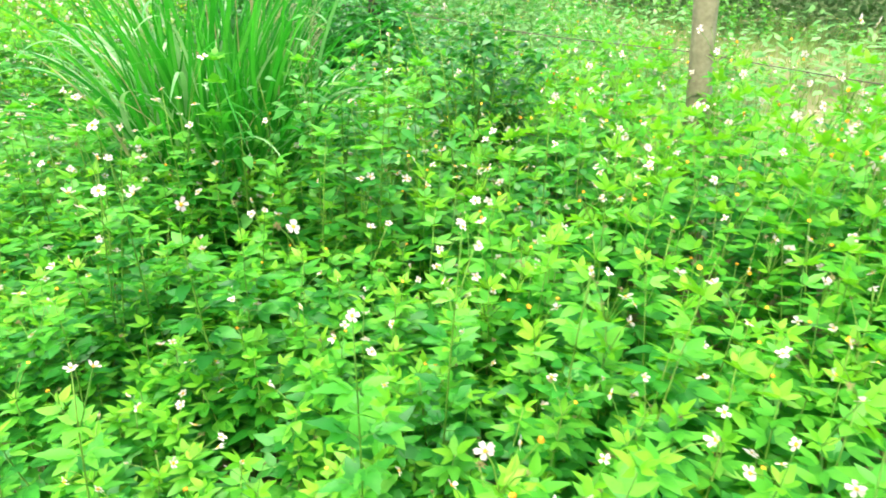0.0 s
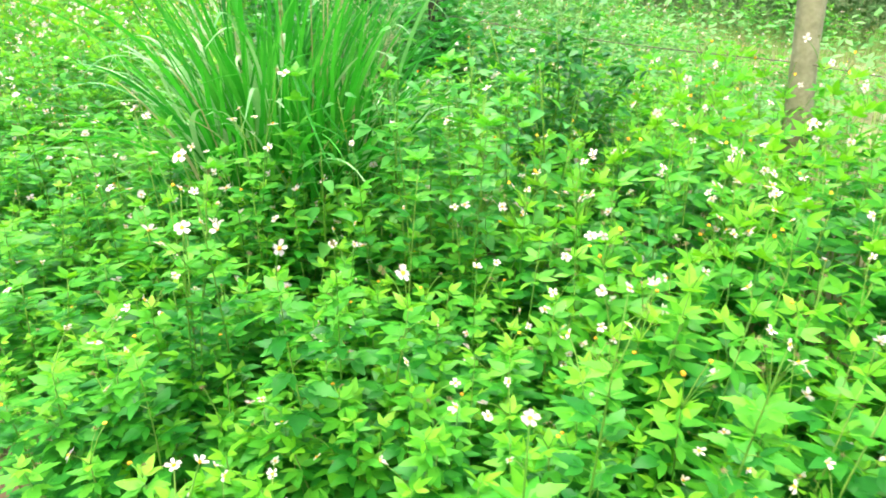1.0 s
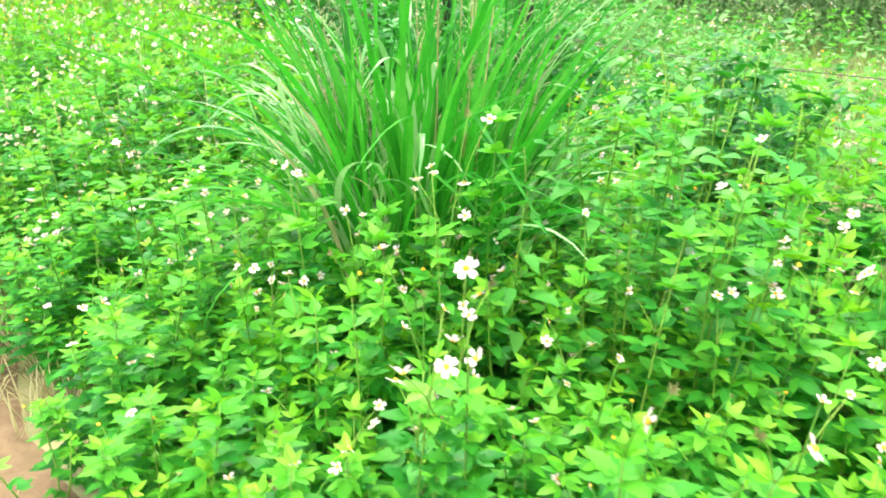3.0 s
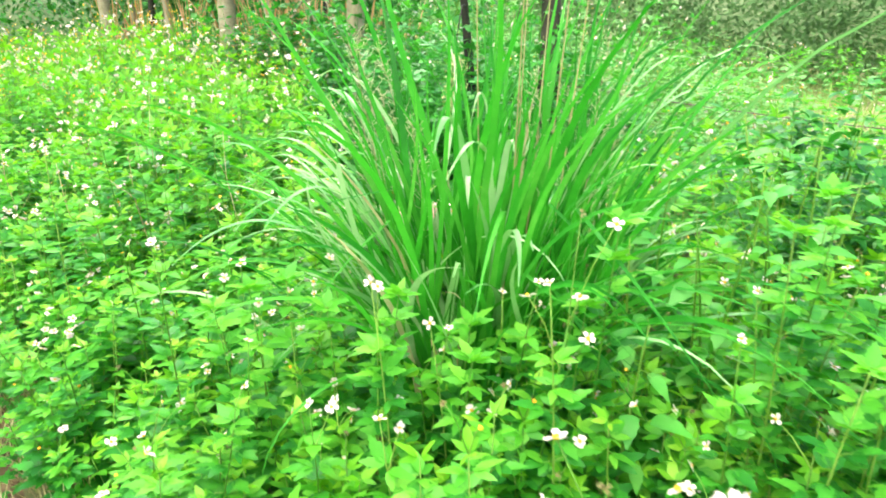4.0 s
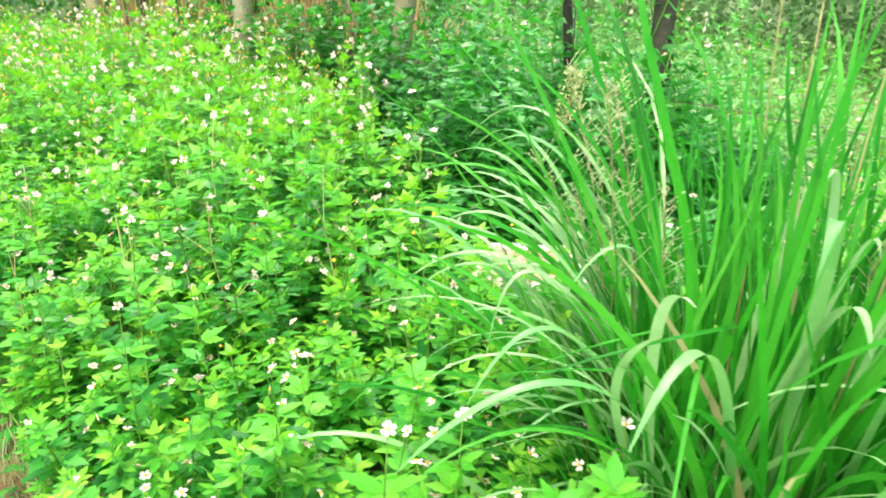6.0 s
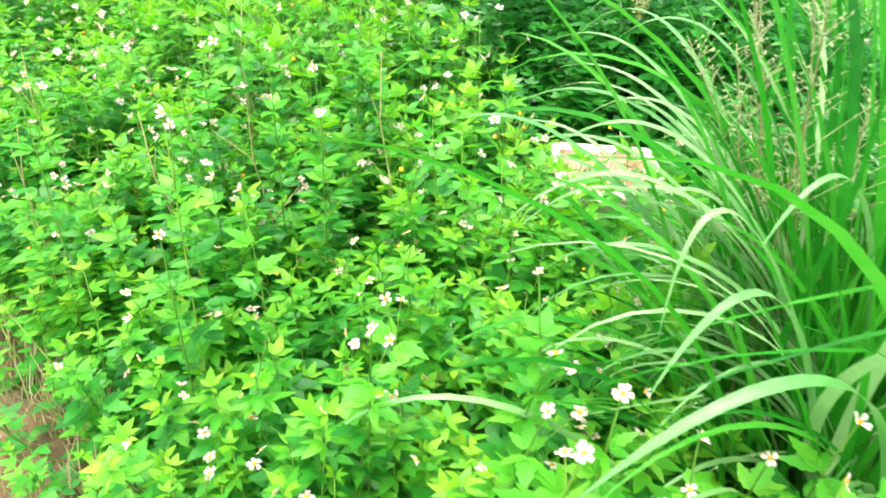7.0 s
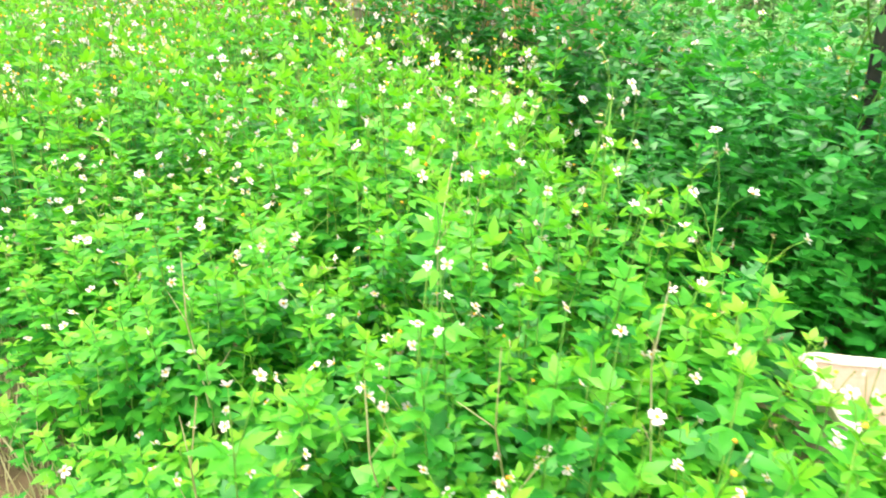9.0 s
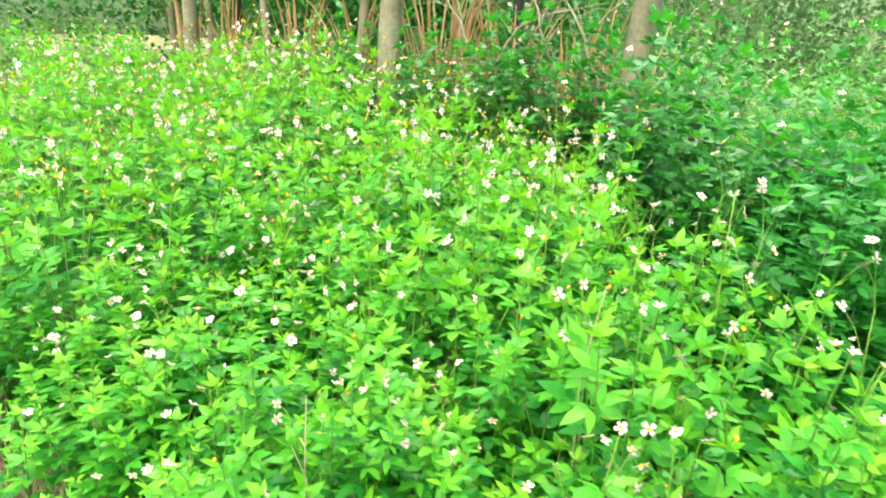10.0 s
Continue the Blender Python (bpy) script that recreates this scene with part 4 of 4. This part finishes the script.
def climbing_vine(s, p, z0, z1, lean, seed):
    """Leafy stems wound round an upright."""
    r = random.Random(seed)
    vine = tagged(new("climbing_vine"), "leafy green vine climbing a dark upright in the fence", "vine", "vines on the fence")
    vine.location = ground_at(s, p)
    for k in range(3):
        pts = [Vector((lean[0] * t + 0.07 * math.cos(9 * t + 2.1 * k), lean[1] * t + 0.07 * math.sin(9 * t + 2.1 * k), z1 * t)) for t in [i / 12 for i in range(13)]]
        part("stem", tube(pts, [0.004] * 13, 4), [M_STEM], vine)
    g = Geo()
    for _ in range(150):
        z, a, d = r.uniform(z0, z1), r.uniform(0, 6.28), abs(r.gauss(0.06, 0.06))
        m = Matrix.Translation((lean[0] * z / z1 + d * math.cos(a), lean[1] * z / z1 + d * math.sin(a), z)) @ Euler((0, 0, a - 1.57)).to_matrix().to_4x4() @ Euler((r.uniform(-0.9, 0.3), r.uniform(-0.4, 0.4), 0)).to_matrix().to_4x4()
        g.put(r.choice(G_LEAF[3]), m @ Matrix.Scale(r.uniform(0.6, 1.1), 4))
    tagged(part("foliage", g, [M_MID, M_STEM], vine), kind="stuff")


climbing_vine(4.02, 3.36, 0.5, 1.75, (-0.08, 0.02), 5)
climbing_vine(4.28, 3.0, 0.5, 1.8, (-0.19, 0.0), 6)


# ---------------------------------------------------------------- sapling, dry stalks, twigs
def make_sapling():
    tree = tagged(new("sapling"), "slim sapling, bark darkened for shade, with a hanging pale flower cluster", "tree")
    tree.location = ground_at(4.28, 3.0)
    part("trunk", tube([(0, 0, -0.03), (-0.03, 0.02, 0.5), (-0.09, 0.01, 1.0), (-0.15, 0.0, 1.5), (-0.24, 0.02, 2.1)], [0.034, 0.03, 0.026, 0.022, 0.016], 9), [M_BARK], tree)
    r, g = random.Random(61), Geo()
    top = Vector((-0.10, -0.51, 1.06))
    part("twig", tube([(-0.12, 0.0, 1.3), (-0.1, -0.28, 1.3), top], [0.006, 0.004, 0.002], 5), [M_BARK], tree)
    for _ in range(700):
        t = r.random()
        wide = 0.07 * math.sin(math.pi * min(1, 0.15 + 0.8 * t))
        a = r.uniform(0, 6.28)
        q = top + Vector((wide * r.random() * math.cos(a) + 0.02 * math.sin(5 * t), wide * r.random() * math.sin(a), -0.32 * t))
        m = Matrix.Translation(q) @ Euler((r.uniform(-1, 1), r.uniform(-1, 1), r.uniform(0, 6.28))).to_matrix().to_4x4()
        g.put(leaflet(r.uniform(0.012, 0.02), 0.009, 3, 0.2, 0.3), m)
    tagged(part("panicle", g, [M_BUD], tree, "drooping pale cream-green bloom"), kind="stuff")


make_sapling()


def dry_stalk(where, height, lean, seed):
    r = random.Random(seed)
    st = tagged(new("dry_stalk"), "thin bare straw-brown dead stalk among the herbs", "dead stalk", "dead stalks among the herbs")
    st.location = where
    pts = [Vector((lean[0] * t + 0.02 * math.sin(6 * t), lean[1] * t, height * t)) for t in (0, 0.25, 0.5, 0.75, 1)]
    part("stem", tube(pts, [0.0032, 0.003, 0.0026, 0.002, 0.0012], 5), [M_DRY], st)
    for k in range(2):
        q = pts[2 + k]
        part("side_twig", tube([q, q + Vector((r.uniform(-0.08, 0.08), r.uniform(-0.08, 0.08), 0.1))], [0.002, 0.001], 3), [M_DRY], st)


for k, (x, y, h, lx, ly) in enumerate(((-3.56, 3.40, 0.72, -0.06, 0.05), (-2.98, 3.12, 0.70, -0.10, 0.0), (-2.78, 3.22, 0.72, -0.08, 0.04),
                                       (-3.42, 3.05, 0.66, 0.06, 0.0), (-2.5, 3.45, 0.8, -0.05, 0.02), (-3.1, 3.75, 0.9, 0.04, 0.02))):
    dry_stalk((x, y, 0), h, (lx, ly), k)


def dry_tuft(s, p, height, count, seed, label, thick=1.0, mat=M_DRY):
    r = random.Random(seed)
    tuft = tagged(new("dry_grass_tuft"), label, "dry grass", "dry grass tufts along the fence")
    tuft.location = ground_at(s, p)
    shapes = [grass_blade(r.uniform(0.7, 1.1) * height, r.uniform(0.010, 0.02) * thick, r.uniform(1.3, 1.54), r.uniform(0.1, 1.9), 9).mesh("blade", [mat]) for _ in range(6)]
    for _ in range(count):
        a, rad = r.uniform(0, 6.28), 0.14 * math.sqrt(r.random())
        ob = part("blade", r.choice(shapes), None, tuft)
        ob.matrix_basis = Matrix.Translation((rad * math.cos(a), rad * math.sin(a), 0)) @ Euler((0, 0, a - 1.57 + r.uniform(-0.6, 0.6))).to_matrix().to_4x4()


for k, (s, p, h, c) in enumerate(((8.2, 3.85, 1.75, 46), (8.0, 3.75, 1.6, 26), (7.45, 3.85, 1.7, 34), (6.95, 4.0, 1.6, 30), (6.6, 4.2, 1.5, 26), (9.4, 3.95, 1.6, 26), (10.4, 3.9, 1.6, 26), (11.8, 3.8, 1.6, 24), (12.9, 3.8, 1.6, 24))):
    dry_tuft(s, p, h, c, 70 + k, "orange-brown dry grass standing against the fence", 1.7, M_RUST)


def seed_tuft(where, height, count, seed, lean):
    """Bare tan culms with loose feathery panicles."""
    r = random.Random(seed)
    tuft = tagged(new("seeding_grass"), "tan seeding grass stalks with loose feathery plumes", "grass", "seeding grass behind the clump")
    tuft.location = where
    for k in range(count):
        h, a = height * r.uniform(0.78, 1.1), r.uniform(0, 6.28)
        foot = Vector((0.07 * math.cos(a), 0.07 * math.sin(a), 0))
        way = Vector(lean) * r.uniform(0.3, 1.3) + Vector((r.gauss(0, 0.1), r.gauss(0, 0.1), 0))
        pts = [foot + way * t ** 1.8 + Vector((0, 0, h * (t - 0.12 * t ** 3))) for t in [i / 7 for i in range(8)]]
        culm = part("culm", tube(pts, [0.003 - 0.0003 * i for i in range(8)], 4), [M_DRY], tuft)
        g = Geo()
        for _ in range(46):
            t = r.uniform(0.55, 0.99)
            i = min(6, int(t * 7))
            q = pts[i].lerp(pts[i + 1], t * 7 - i)
            b = r.uniform(0, 6.28)
            end = q + Vector((math.cos(b), math.sin(b), r.uniform(0.2, 1.4))) * r.uniform(0.02, 0.075) * (1.25 - t) * 2.2
            g.put(tube([q, end], [0.0009, 0.0007], 3, 0, False), Matrix.Identity(4))
            for w in (0.5, 0.75, 1.0):
                m = Matrix.Translation(q.lerp(end, w)) @ Euler((r.uniform(-1, 1.4), r.uniform(-1, 1), r.uniform(0, 6.28))).to_matrix().to_4x4()
                g.put(leaflet(0.0085, 0.0034, 3, 0.2, 0.2), m)
        tagged(part("plume", g, [M_PLUME], culm), kind="stuff")


seed_tuft((-1.6, 2.86, 0), 1.3, 7, 88, (-0.19, 0.04, 0))
seed_tuft((-1.1, 2.95, 0), 1.35, 8, 89, (0.04, -0.02, 0))


def make_twigs():
    r = random.Random(91)
    for k in range(7):
        br = tagged(new("bare_branch"), "bare crooked pale branch caught in the fence", "branch", "bare branches in the fence")
        br.location = ground_at(6.3 + 0.2 * k, 3.45 + r.uniform(-0.1, 0.15), 0)
        q, d = Vector((0, 0, 1.05)), Vector((r.uniform(-0.6, 0.6), r.uniform(-0.3, 0.3), 0.8))
        pts = [Vector((0, 0, 0)), q]
        for _ in range(7):
            d = (d + Vector((r.uniform(-0.5, 0.5), r.uniform(-0.4, 0.4), r.uniform(-0.25, 0.3)))).normalized()
            q = q + d * 0.13
            pts.append(q)
        part("limb", tube(pts, [0.011 - 0.0009 * i for i in range(len(pts))], 5), [M_WOOD], br)
        for i in (3, 4, 5, 6):
            e = Vector((r.uniform(-1, 1), r.uniform(-0.6, 0.6), r.uniform(-0.3, 0.9))).normalized() * r.uniform(0.18, 0.34)
            part("twig", tube([pts[i], pts[i] + e * 0.5 + Vector((0, 0, 0.03)), pts[i] + e], [0.004, 0.003, 0.0015], 4), [M_WOOD], br)


make_twigs()


# ---------------------------------------------------------------- field and hedge beyond the fence
def tuft_geo(r, height, count, width, spread=0.06):
    g = Geo()
    for _ in range(count):
        a, rad = r.uniform(0, 6.28), spread * math.sqrt(r.random())
        m = Matrix.Translation((rad * math.cos(a), rad * math.sin(a), 0)) @ Euler((0, 0, r.uniform(0, 6.28))).to_matrix().to_4x4()
        g.put(grass_blade(height * r.uniform(0.6, 1.1), width, r.uniform(0.9, 1.5), r.uniform(0.5, 2.2), 3), m)
    return g


def plant_beyond():
    r = random.Random(77)
    tufts = [tuft_geo(r, r.uniform(0.2, 0.42), 8, 0.011) for _ in range(6)]
    spots = [c for c in plot(-2.5, 7.5, 3.5, 7, 0.3, r)] + [c for c in plot(-5, 9, 7, 14, 0.28, r)]
    scatter("field_grass", "pale straw-green rough grass field beyond the fence", "grass", spots, tufts, [M_PALEGRASS], lambda s, p: 1.0 + 0.5 * noise.noise((s * 0.4, p * 0.4, 2)) + 0.1 * max(0, p - 8), r)
    weeds = [herb_geo(400 + k, ((1, 0), (2, 1), (0, 1), (1, 1), (0, 0))[k], 2, 2, 6, 1.3) for k in range(5)]
    spots = [c for c in plot(-2.5, 7.0, 3.42, 7.4, 0.25, r) if noise.noise((c[0] * 0.8, c[1] * 0.8, 4)) > 0.02 - 0.6 * smooth(2.0, 3.2, c[0]) + 0.45 * smooth(4.6, 6.4, c[1])] + [c for c in plot(-5, 9, 7.4, 12, 0.5, r) if noise.noise((c[0] * 0.5, c[1] * 0.5, 4)) > 0.1]
    scatter("field_weeds", "scattered low green weeds in the rough field", "weeds", spots, weeds, [M_LEAF, M_YOUNG, M_STEM, M_PETAL, M_DISC, M_BURR, M_YOUNG], lambda s, p: 0.85 + 0.45 * smooth(3.0, 5.5, s), r)
    tall = [herb_geo(430 + k, ((1, 1, 0), (0, 1, 0), (2, 0, 1), (0, 0, 0))[k], 2, 2, 9, 1.1, 1.4) for k in range(4)]
    spots = [c for c in plot(1.8, 8.0, 3.5, 6.2, 0.24, r) if noise.noise((c[0] * 0.9, c[1] * 0.9, 6)) > 0.1 - 0.5 * smooth(2.2, 4.0, c[0])]
    scatter("tall_field_weeds", "tall weeds crowding the field behind the fence, green paled for haze", "weeds", spots, tall, [M_FIELD, M_FIELD, M_STEM, M_PETAL, M_DISC, M_BURR, M_LEAF], lambda s, p: 0.62 + 0.45 * smooth(2.5, 5.0, s) + 0.5 * smooth(3.2, 5.0, s) * smooth(3.9, 5.2, p) + 0.2 * noise.noise((s, p, 3)), r)
    bits = Geo()
    for _ in range(34):
        a = r.uniform(0, 6.28)
        m = Matrix.Translation((r.gauss(0, 0.3), r.gauss(0, 0.3), r.uniform(0.05, 1.0))) @ Euler((r.uniform(-0.9, 0.6), r.uniform(-0.5, 0.5), a)).to_matrix().to_4x4()
        bits.put(leaflet(r.uniform(0.08, 0.14), r.uniform(0.04, 0.065), 2, 0.2, 0.3), m)
    g = Geo()
    for _ in range(1250):
        s, p = (r.uniform(8.0, 17), r.uniform(4.5, 6.4)) if r.random() < 0.5 else ((r.uniform(15, 17.5), r.uniform(-3, 5)) if r.random() < 0.5 else (r.uniform(9.0, 13), r.uniform(4.5, 9.0)))
        h = r.uniform(0, 2.6)
        g.put(bits, Matrix.Translation(ground_at(s, p, h * 0.8)) @ Euler((0, 0, r.uniform(0, 6.28))).to_matrix().to_4x4() @ Matrix.Scale(r.uniform(0.9, 1.4), 4))
    tagged(new("hedge", g.mesh("hedge", [M_MID])), "green overgrown hedge behind the fence", "hedge", kind="stuff")
    g = Geo()
    for _ in range(420):
        s, p = r.uniform(-7, 9), 7.5 + 13 * r.random() ** 1.4
        if noise.noise((s * 0.35, p * 0.35, 9)) > -0.05:
            g.put(bits, Matrix.Translation(ground_at(s, p, -0.1)) @ Euler((0, 0, r.uniform(0, 6.28))).to_matrix().to_4x4() @ Matrix.Diagonal((1.5, 1.5, r.uniform(0.5, 0.9), 1)))
    tagged(new("field_bushes", g.mesh("field_bushes", [M_FIELD])), "low green bushes scattered over the rough field", "bushes", kind="stuff")
    g = Geo()
    for _ in range(1300):
        s, p = r.uniform(-8, 15), r.uniform(12.5, 15.0)
        g.put(bits, Matrix.Translation(ground_at(s, p, r.uniform(-0.5, 1.9))) @ Euler((0, 0, r.uniform(0, 6.28))).to_matrix().to_4x4() @ Matrix.Scale(r.uniform(1.1, 1.6), 4))
    tagged(new("far_woods", g.mesh("far_woods", [M_FAR])), "bushes closing the far field, haze put into their grey-green", "bushes", kind="stuff")
    for k, s in enumerate((7.62, 9.6, 11.3, 12.4, 13.3, 14.6)):
        tree = tagged(new("hedge_tree"), "slim brown tree trunk standing in the dark hedge", "tree", "tree trunks in the hedge")
        tree.location = ground_at(s, 4.0 + r.uniform(0, 0.4))
        lx = r.uniform(-0.2, 0.2)
        part("trunk", tube([(0, 0, -0.05), (lx * 0.3, 0.02, 0.8), (lx * 0.7, 0, 1.7), (lx, 0.04, 2.8)], [0.06, 0.05, 0.045, 0.035], 8), [M_WOOD if k % 3 else M_BARK], tree)
        c = Geo()
        for _ in range(9):
            c.put(bits, Matrix.Translation((lx + r.gauss(0, 0.35), r.gauss(0, 0.3), r.uniform(2.2, 3.2))) @ Matrix.Scale(1.1, 4))
        part("crown", c, [M_DARK], tree)


plant_beyond()


# ---------------------------------------------------------------- path edge: low weeds and dry grass
def plant_edge():
    r = random.Random(15)
    low = [herb_geo(600 + k, (0, 0, 0), 3, 2, 6, 0.62) for k in range(4)]
    spots = [c for c in plot(-0.5, 9, 0.1, 0.26, 0.09, r) if r.random() < 0.42 - 0.34 * smooth(3.4, 4.0, c[0])] + [c for c in plot(3.2, 7, 0.31, 0.44, 0.09, r) if r.random() < 0.6]
    scatter("edge_weeds", "small low weeds creeping over the path edge", "weeds", spots, low, [M_LEAF, M_YOUNG, M_STEM, M_PETAL, M_DISC, M_BURR, M_TIP], lambda s, p: 0.36 + 0.5 * max(0, p - 0.2) + 0.14 * r.random(), r)
    straw = [tuft_geo(r, r.uniform(0.15, 0.34), 12, 0.005, 0.06) for _ in range(4)]
    spots = [c for c in plot(-0.5, 9, -0.05, 0.34, 0.085, r) if r.random() < 0.25 + 0.55 * smooth(2.4, 3.6, c[0])]
    scatter("dry_edge_grass", "short dry straw grass along the footpath", "grass", spots, straw, [M_DRY], lambda s, p: 0.9, r)


plant_edge()
for k, (x, y, h) in enumerate(((-2.62, 4.40, 0.98), (-2.56, 4.30, 0.86), (-2.68, 4.55, 0.92), (-2.98, 4.25, 0.80), (-3.25, 4.64, 1.02), (-3.42, 4.33, 0.92), (-2.3, 4.1, 0.78),
                               (-1.02, 1.42, 0.66), (-1.0, 1.4, 0.7), (-1.16, 1.97, 0.74))):
    tall_herb(700 + k, (x, y, 0), h)
for k, (x, y, z) in enumerate(((-0.685, 0.793, 0.67), (-0.238, 0.83, 0.80), (-0.739, 1.70, 0.59), (-0.411, 1.627, 0.60), (-0.984, 1.397, 0.81), (-1.159, 1.957, 0.856), (-0.114, 1.137, 0.83),
                               (0.126, 1.131, 0.77), (-1.021, 1.407, 0.81), (-1.435, 1.795, 0.64), (-1.783, 2.084, 0.70), (-1.791, 2.038, 0.63), (-0.525, 1.96, 0.62), (0.04, 2.0, 0.89), (-1.49, 1.95, 0.83))):
    lone_flower(801 + k, x, y, z)
for k, (x, y, z) in enumerate(((-2.654, 2.713, 0.735), (-2.351, 2.582, 0.626), (-2.642, 3.577, 0.916), (-2.992, 3.251, 0.906), (-2.334, 2.404, 0.70), (-2.057, 2.134, 0.80), (-2.103, 2.507, 0.765), (-2.784, 2.718, 0.87),
                               (-2.77, 2.615, 0.68), (-2.619, 3.507, 0.93), (-3.009, 3.178, 0.794), (-2.763, 3.177, 0.867), (-2.666, 3.217, 0.817), (-3.234, 2.931, 0.794), (-2.609, 3.072, 0.761),
                               (-3.876, 3.689, 0.8), (-3.003, 3.641, 0.915), (-2.823, 3.667, 0.894), (-2.375, 4.415, 0.70), (-3.04, 3.407, 0.793), (-2.829, 2.935, 0.674), (-3.424, 4.335, 1.068))):
    lone_flower(851 + k, x, y, z)
for k, (x, y, z) in enumerate(((-1.971, 2.384, 0.66), (-2.044, 2.318, 0.6), (-2.07, 2.372, 0.62), (-1.70, 2.322, 0.72), (-1.723, 2.262, 0.68), (-2.063, 2.453, 0.66),
                               (-1.844, 2.40, 0.58), (-1.76, 2.36, 0.6), (-1.903, 2.3, 0.55))):
    lone_flower(901 + k, x, y, z)
for k, (x, y, z, n) in enumerate(((-1.49, 2.0, 0.80, 1), (-1.40, 2.08, 0.69, 1), (-1.26, 2.23, 0.71, 1), (-1.18, 2.09, 0.80, 1), (-1.59, 1.86, 0.61, 1), (-1.46, 2.05, 0.76, 0), (-1.32, 2.14, 0.66, 0),
                                  (-1.64, 2.12, 0.68, 0), (-1.08, 2.12, 0.74, 0), (-1.53, 2.18, 0.62, 0), (-1.2, 2.2, 0.6, 0), (-1.38, 2.2, 0.6, 0), (-1.7, 2.25, 0.62, 0), (-1.3, 2.02, 0.64, 0), (-1.82, 2.12, 0.71, 0), (-1.74, 2.14, 0.73, 0), (-1.9, 2.1, 0.66, 0), (-2.02, 3.5, 0.40, 0), (-1.93, 3.5, 0.34, 0), (-1.84, 3.48, 0.36, 0), (-1.7, 3.5, 0.34, 0), (-1.78, 3.4, 0.40, 1))):
    lone_flower(941 + k, x, y, z, n)
plant_far()
plant_near()
